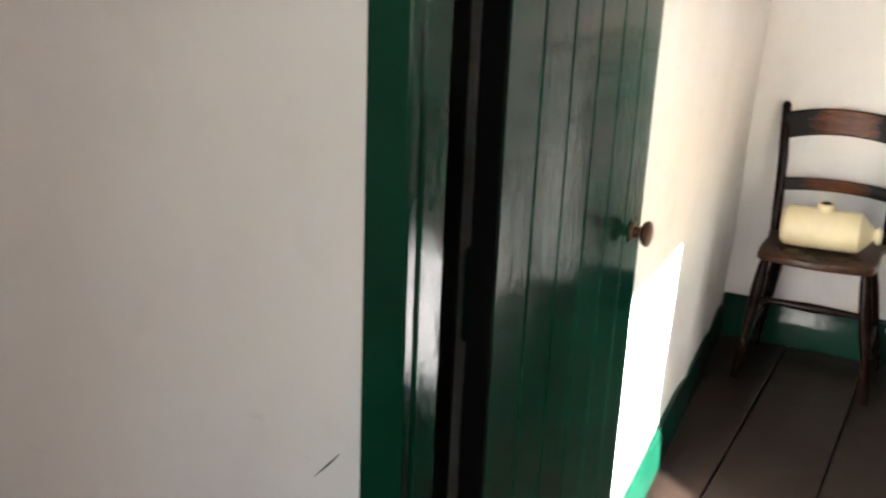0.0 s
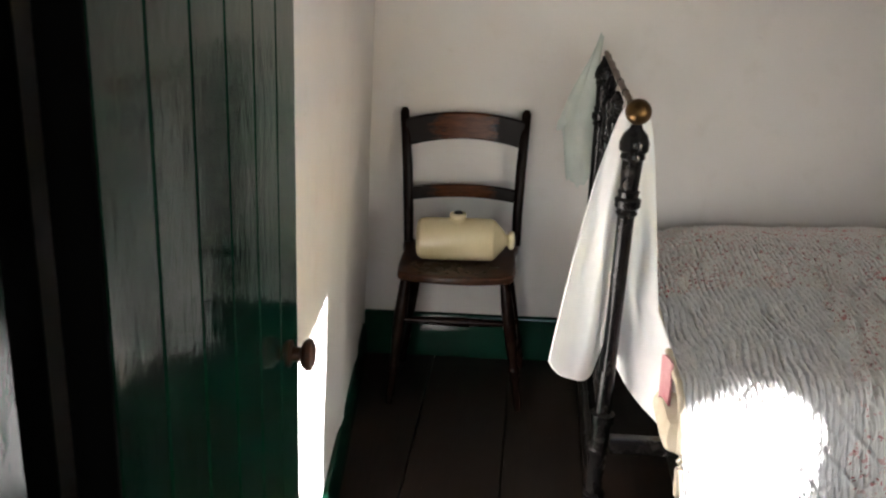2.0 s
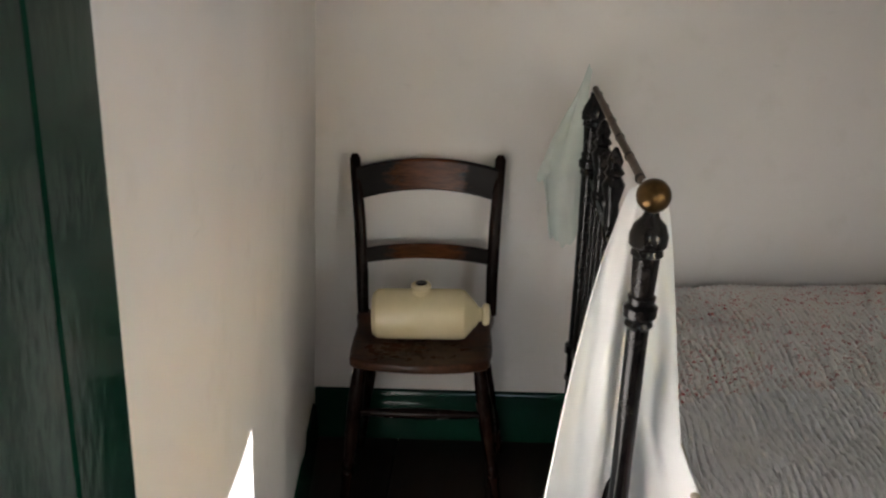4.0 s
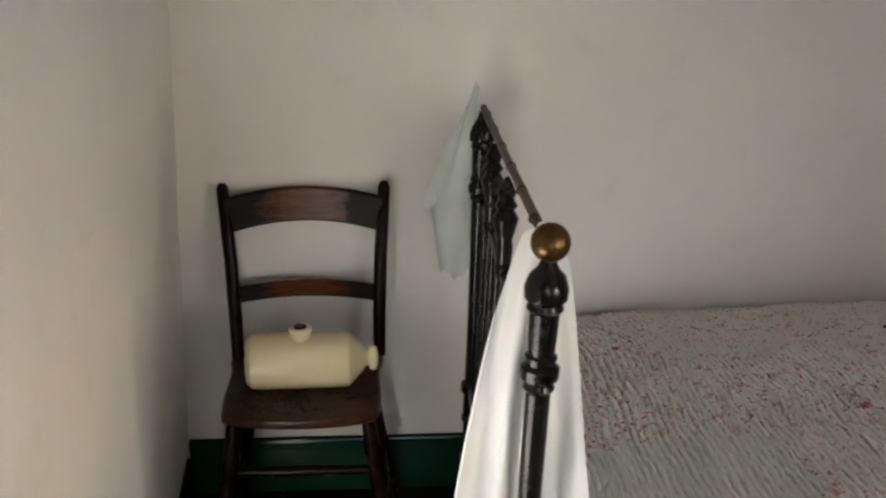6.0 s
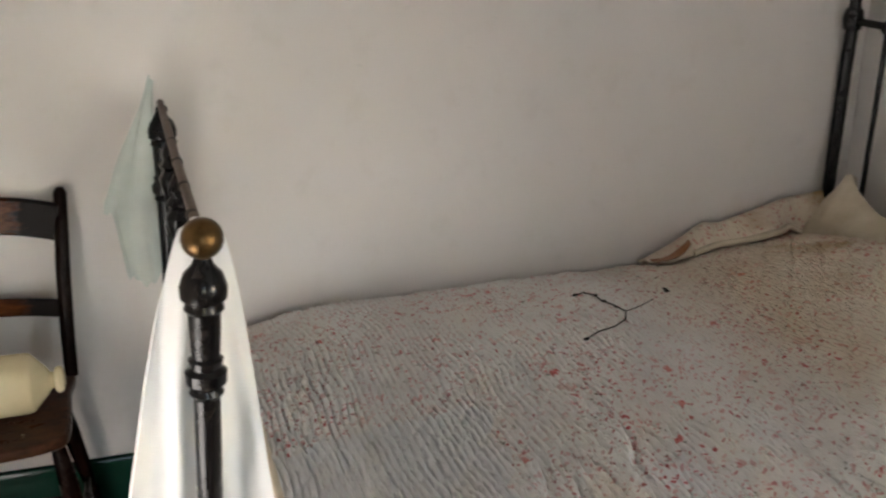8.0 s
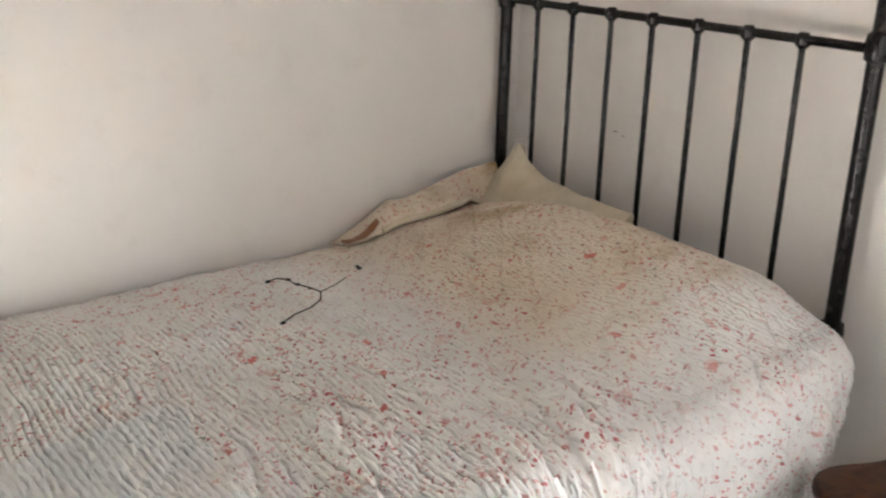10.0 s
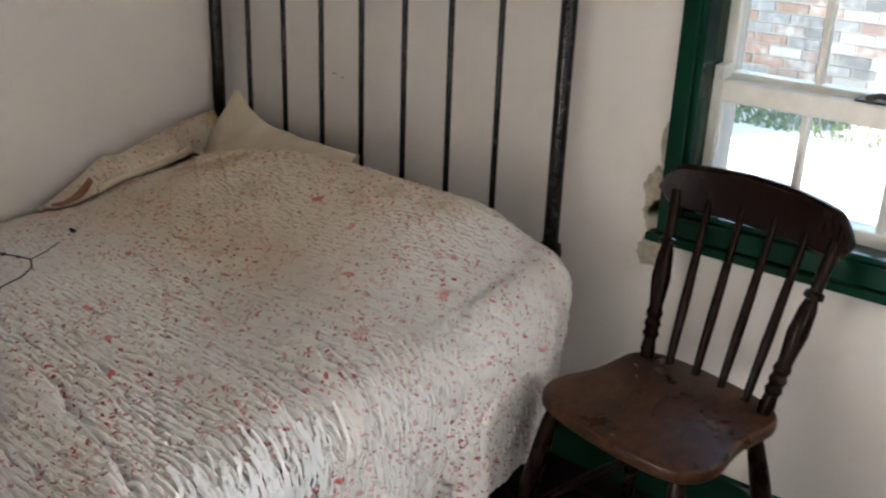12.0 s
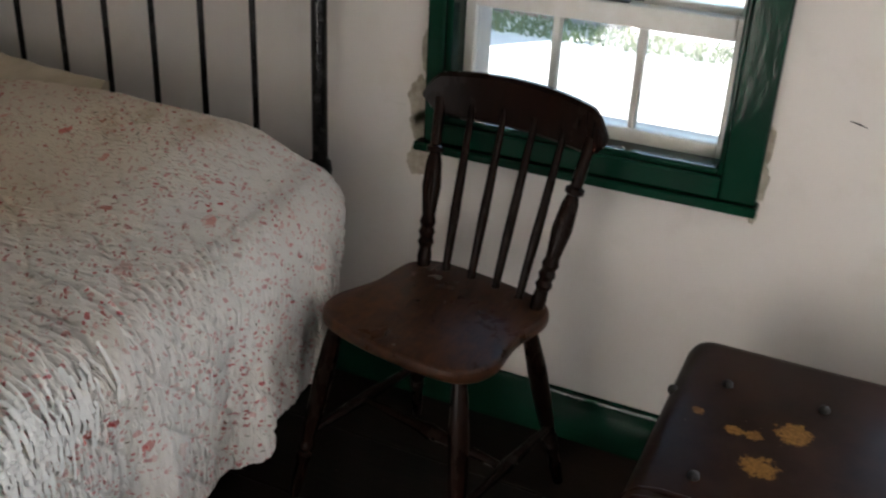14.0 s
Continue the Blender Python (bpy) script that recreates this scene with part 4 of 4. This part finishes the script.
# ---- cloths on the foot of the bed ----
def white_cloth(u, v):
    """Hung over the end of the cane behind the post; u runs from the aisle side to the bed side."""
    side = 2 * u - 1
    left = max(0.0, -side)
    right = max(0.0, side)
    drop = 0.615 + 0.185 * right - 0.05 * math.exp(-((side / 0.14) ** 2)) - 0.075 * left ** 4 - 0.07 * right ** 6
    d = v
    wide_l = 0.022 + 0.108 * d ** 0.8
    wide_r = 0.026 + 0.064 * d ** 0.42 + 0.105 * max(0, d - 0.60) / 0.40
    x = 0.815 - 0.028 * d - wide_l * left + wide_r * right + (0.028 * d if right > 0 else 0) * right
    z = 1.088 - drop * d + 0.014 * (1 - side * side) * (1 - d) - 0.012 * abs(side) * (1 - d)
    fold = math.sin(9 * u + 2.2 * d) * 0.020 + math.sin(19 * u - 3 * d + 1) * 0.011 + 0.006 * noise.noise((u * 9, d * 7, 3))
    y = 1.962 + 0.05 * abs(side) ** 1.5 * (1 - d) + fold * d ** 0.6 - 0.15 * max(0, abs(side) - 0.12) * d * d
    y += 0.020 * math.exp(-((side / 0.25) ** 2))
    return (x, y, z)


tagged(part("white_cloth", sheet(white_cloth, 40, 90, 0.004), LINEN, smooth=80), "crumpled white linen cloth draped over the bed's foot rail", "cloth")


def green_cloth(u, v):
    """A thin cloth hung over the far post, falling towards the chair."""
    drop = 0.30 + 0.155 * math.exp(-(((u - 0.45) / 0.34) ** 6)) + 0.08 * max(0, 0.3 - u) + 0.008 * math.sin(19 * u) + 0.005 * math.sin(47 * u + 1)
    fall = drop * v
    x = 0.793 - 0.122 * u * min(1.0, fall / 0.28) - 0.003 * math.sin(9 * u + 9 * v) - 0.005 * u
    y = 2.880 - 0.025 * u + 0.010 * math.sin(11 * u + 2 * v) * v
    return (x, y, 1.145 - 0.03 * (1 - u) - fall)


tagged(part("green_cloth", sheet(green_cloth, 30, 40, 0.003), MINT, smooth=80), "thin pale green cloth hung on the bed's far post", "cloth")


# ---- trunk ----
def trunk():
    t = thing("travelling_trunk", (2.205, 0.475, 0), "old dark brown leather travelling trunk with scraped patches", "trunk")
    W, L, H = 0.555, 0.83, 0.50
    part("body", boxed((-W / 2, -L / 2, 0.0), (W / 2, L / 2, H - 0.115), 0.03), LEATHER, t)
    lid = bmesh.new()
    box(lid, (-W / 2 - 0.005, -L / 2 - 0.005, H - 0.112), (W / 2 + 0.005, L / 2 + 0.005, H), 0.042, 5)
    lid = part("lid", lid, LID, t, "leather lid with rounded edges")
    for x in (-0.232, -0.210):
        part("moulding", tube([(x, -L / 2 + 0.05, H - 0.001), (x, L / 2 - 0.05, H - 0.001), (x, L / 2 - 0.018, H - 0.008), (x, L / 2 + 0.001, H - 0.03)], 0.006, 8), LEATHER, lid)
    for x, y, z in [(0.085, L / 2 - 0.002, H - 0.018)] + [(x, L / 2 - 0.085 - k * 0.155, H) for x in (-0.155, 0.117) for k in range(5)]:
        bm = bmesh.new()
        bmesh.ops.create_uvsphere(bm, u_segments=12, v_segments=8, radius=0.0095, matrix=Matrix.Translation((x, y, z + 0.002)))
        part("stud", bm, STUD, lid)


trunk()


# ---- broken plaster round the window and marks on the wall ----
def flaked(name, cy, cz, ry, rz, seed, label):
    rnd = random.Random(seed)
    bm = bmesh.new()
    n = 40
    rim = []
    for k in range(n):
        a = k / n * 2 * math.pi
        f = 0.72 + 0.30 * noise.noise((math.cos(a) * 2, math.sin(a) * 2, seed)) + 0.12 * rnd.random()
        rim.append((cy + ry * f * math.cos(a), cz + rz * f * math.sin(a)))
    front = [bm.verts.new((RX - 0.0105, y, z)) for y, z in rim]
    back = [bm.verts.new((RX + 0.004, cy + (y - cy) * 1.05, cz + (z - cz) * 1.05)) for y, z in rim]
    bm.faces.new(front)
    for i in range(n):
        bm.faces.new((front[i], front[(i + 1) % n], back[(i + 1) % n], back[i]))
    tagged(part(name, bm, BARE, smooth=30), label, "plaster patch", kind="structure")


for i, (cy, cz, ry, rz) in enumerate(((1.592, 0.755, 0.034, 0.070), (1.584, 0.700, 0.040, 0.045), (1.590, 0.615, 0.040, 0.045), (1.580, 0.865, 0.016, 0.06), (0.848, 0.715, 0.012, 0.045), (0.850, 0.79, 0.010, 0.05), (0.856, 0.645, 0.012, 0.020))):
    flaked("trim_patch", cy, cz, ry, rz, i + 2, "broken bare plaster beside the window frame")


def wall_mark(y, z, w, seed, x=RX, tilt=0.0):
    bm = tube([(x - 0.006, y - w / 2, z + tilt), (x - 0.0065, y, z + 0.001), (x - 0.006, y + w / 2, z - tilt)], [0.0006, 0.0016, 0.0006], 5)
    tagged(part("trim_mark", bm, THREAD), "thin dark scratch on the plaster", "scratch", kind="structure")


tagged(part("trim_mark", tube([(0.169, HY - 0.005, 0.804), (0.188, HY - 0.005, 0.824), (0.204, HY - 0.005, 0.842)], [0.0004, 0.0012, 0.0004], 5), THREAD), "thin dark scratch on the plaster", "scratch", kind="structure")
wall_mark(0.703, 0.861, 0.032, 1, tilt=-0.004)
wall_mark(2.575, 0.865, 0.018, 2)
wall_mark(2.545, 0.858, 0.008, 3)


# ---- outside the window ----
tagged(part("ground", boxed((-40, -60, GROUND - 0.3), (120, 60, GROUND), 0), YARD, smooth=0), "pale sunlit gravel yard", "ground", kind="structure")


def verge():
    rnd = random.Random(4)
    bm = bmesh.new()
    for _ in range(3000):
        x, y = 6.95 + rnd.random() * 0.52, 1.2 + rnd.random() * 5
        h, w, a = 0.02 + 0.05 * rnd.random(), 0.010, rnd.random() * 3.14
        dx, dy = w * math.cos(a), w * math.sin(a)
        p = [bm.verts.new(q) for q in ((x - dx, y - dy, GROUND), (x + dx, y + dy, GROUND), (x + 0.04 * rnd.uniform(-1, 1), y + 0.04 * rnd.uniform(-1, 1), GROUND + h))]
        bm.faces.new(p)
    tagged(part("grass", bm, GRASS, smooth=0), "strip of grass along the foot of the yard wall", "grass", kind="stuff")


verge()


def yard_wall():
    w = tagged(new("wall_yard"), "weathered brick yard wall with pale lime stains", "wall", kind="structure")
    x0, y0, y1, top = 7.5, 2.30, 8.0, 1.55
    part("core", boxed((x0 + 0.012, y0, GROUND), (x0 + 0.22, y1, top), 0), MORTAR, w, smooth=0)
    part("coping", boxed((x0 - 0.03, y0, top), (x0 + 0.26, y1, top + 0.07), 0.01), MORTAR, w)
    rnd = random.Random(9)
    stuff = bmesh.new()
    me = mesh_of("brick", boxed((0, 0.006, 0.005), (0.06, 0.219, 0.068), 0.006), BRICK, 30)
    rows = int((top - GROUND) / 0.073)
    for r in range(rows):
        for k in range(int((y1 - y0) / 0.225)):
            y, z = y0 + k * 0.225 + (0.1125 if r % 2 else 0), GROUND + r * 0.073
            if y < 5.0 and r < 19:
                b = new("brick", me)
                b.location = (x0 + rnd.uniform(-0.004, 0.004), y, z)
                b.parent = w
            elif y + 0.225 < y1:
                box(stuff, (x0, y + 0.006, z + 0.005), (x0 + 0.05, y + 0.219, z + 0.068))
    tagged(part("brick_courses", stuff, BRICK, w, smooth=0), kind="stuff")


# ---- floorboards ----
def floorboards():
    fl = bpy.data.objects["floor"]
    edges = [LX, 0.28, 0.548, 0.775, 1.02, 1.27, 1.50, 1.76, 2.01, 2.25, 2.50, RX]
    rnd = random.Random(2)
    for a, b in zip(edges, edges[1:]):
        lift = rnd.uniform(-0.0015, 0.0)
        part("floorboard", boxed((a + 0.002, HY + 0.001 if b < 1.3 else -1.0, -0.021), (b - 0.002, BY, lift), 0.003), FLOOR, fl)
    part("floorboard", boxed((LX - 0.95, -2.0, -0.021), (1.25, HY - 0.001, -0.002), 0.002), FLOOR, fl)


floorboards()
yard_wall()
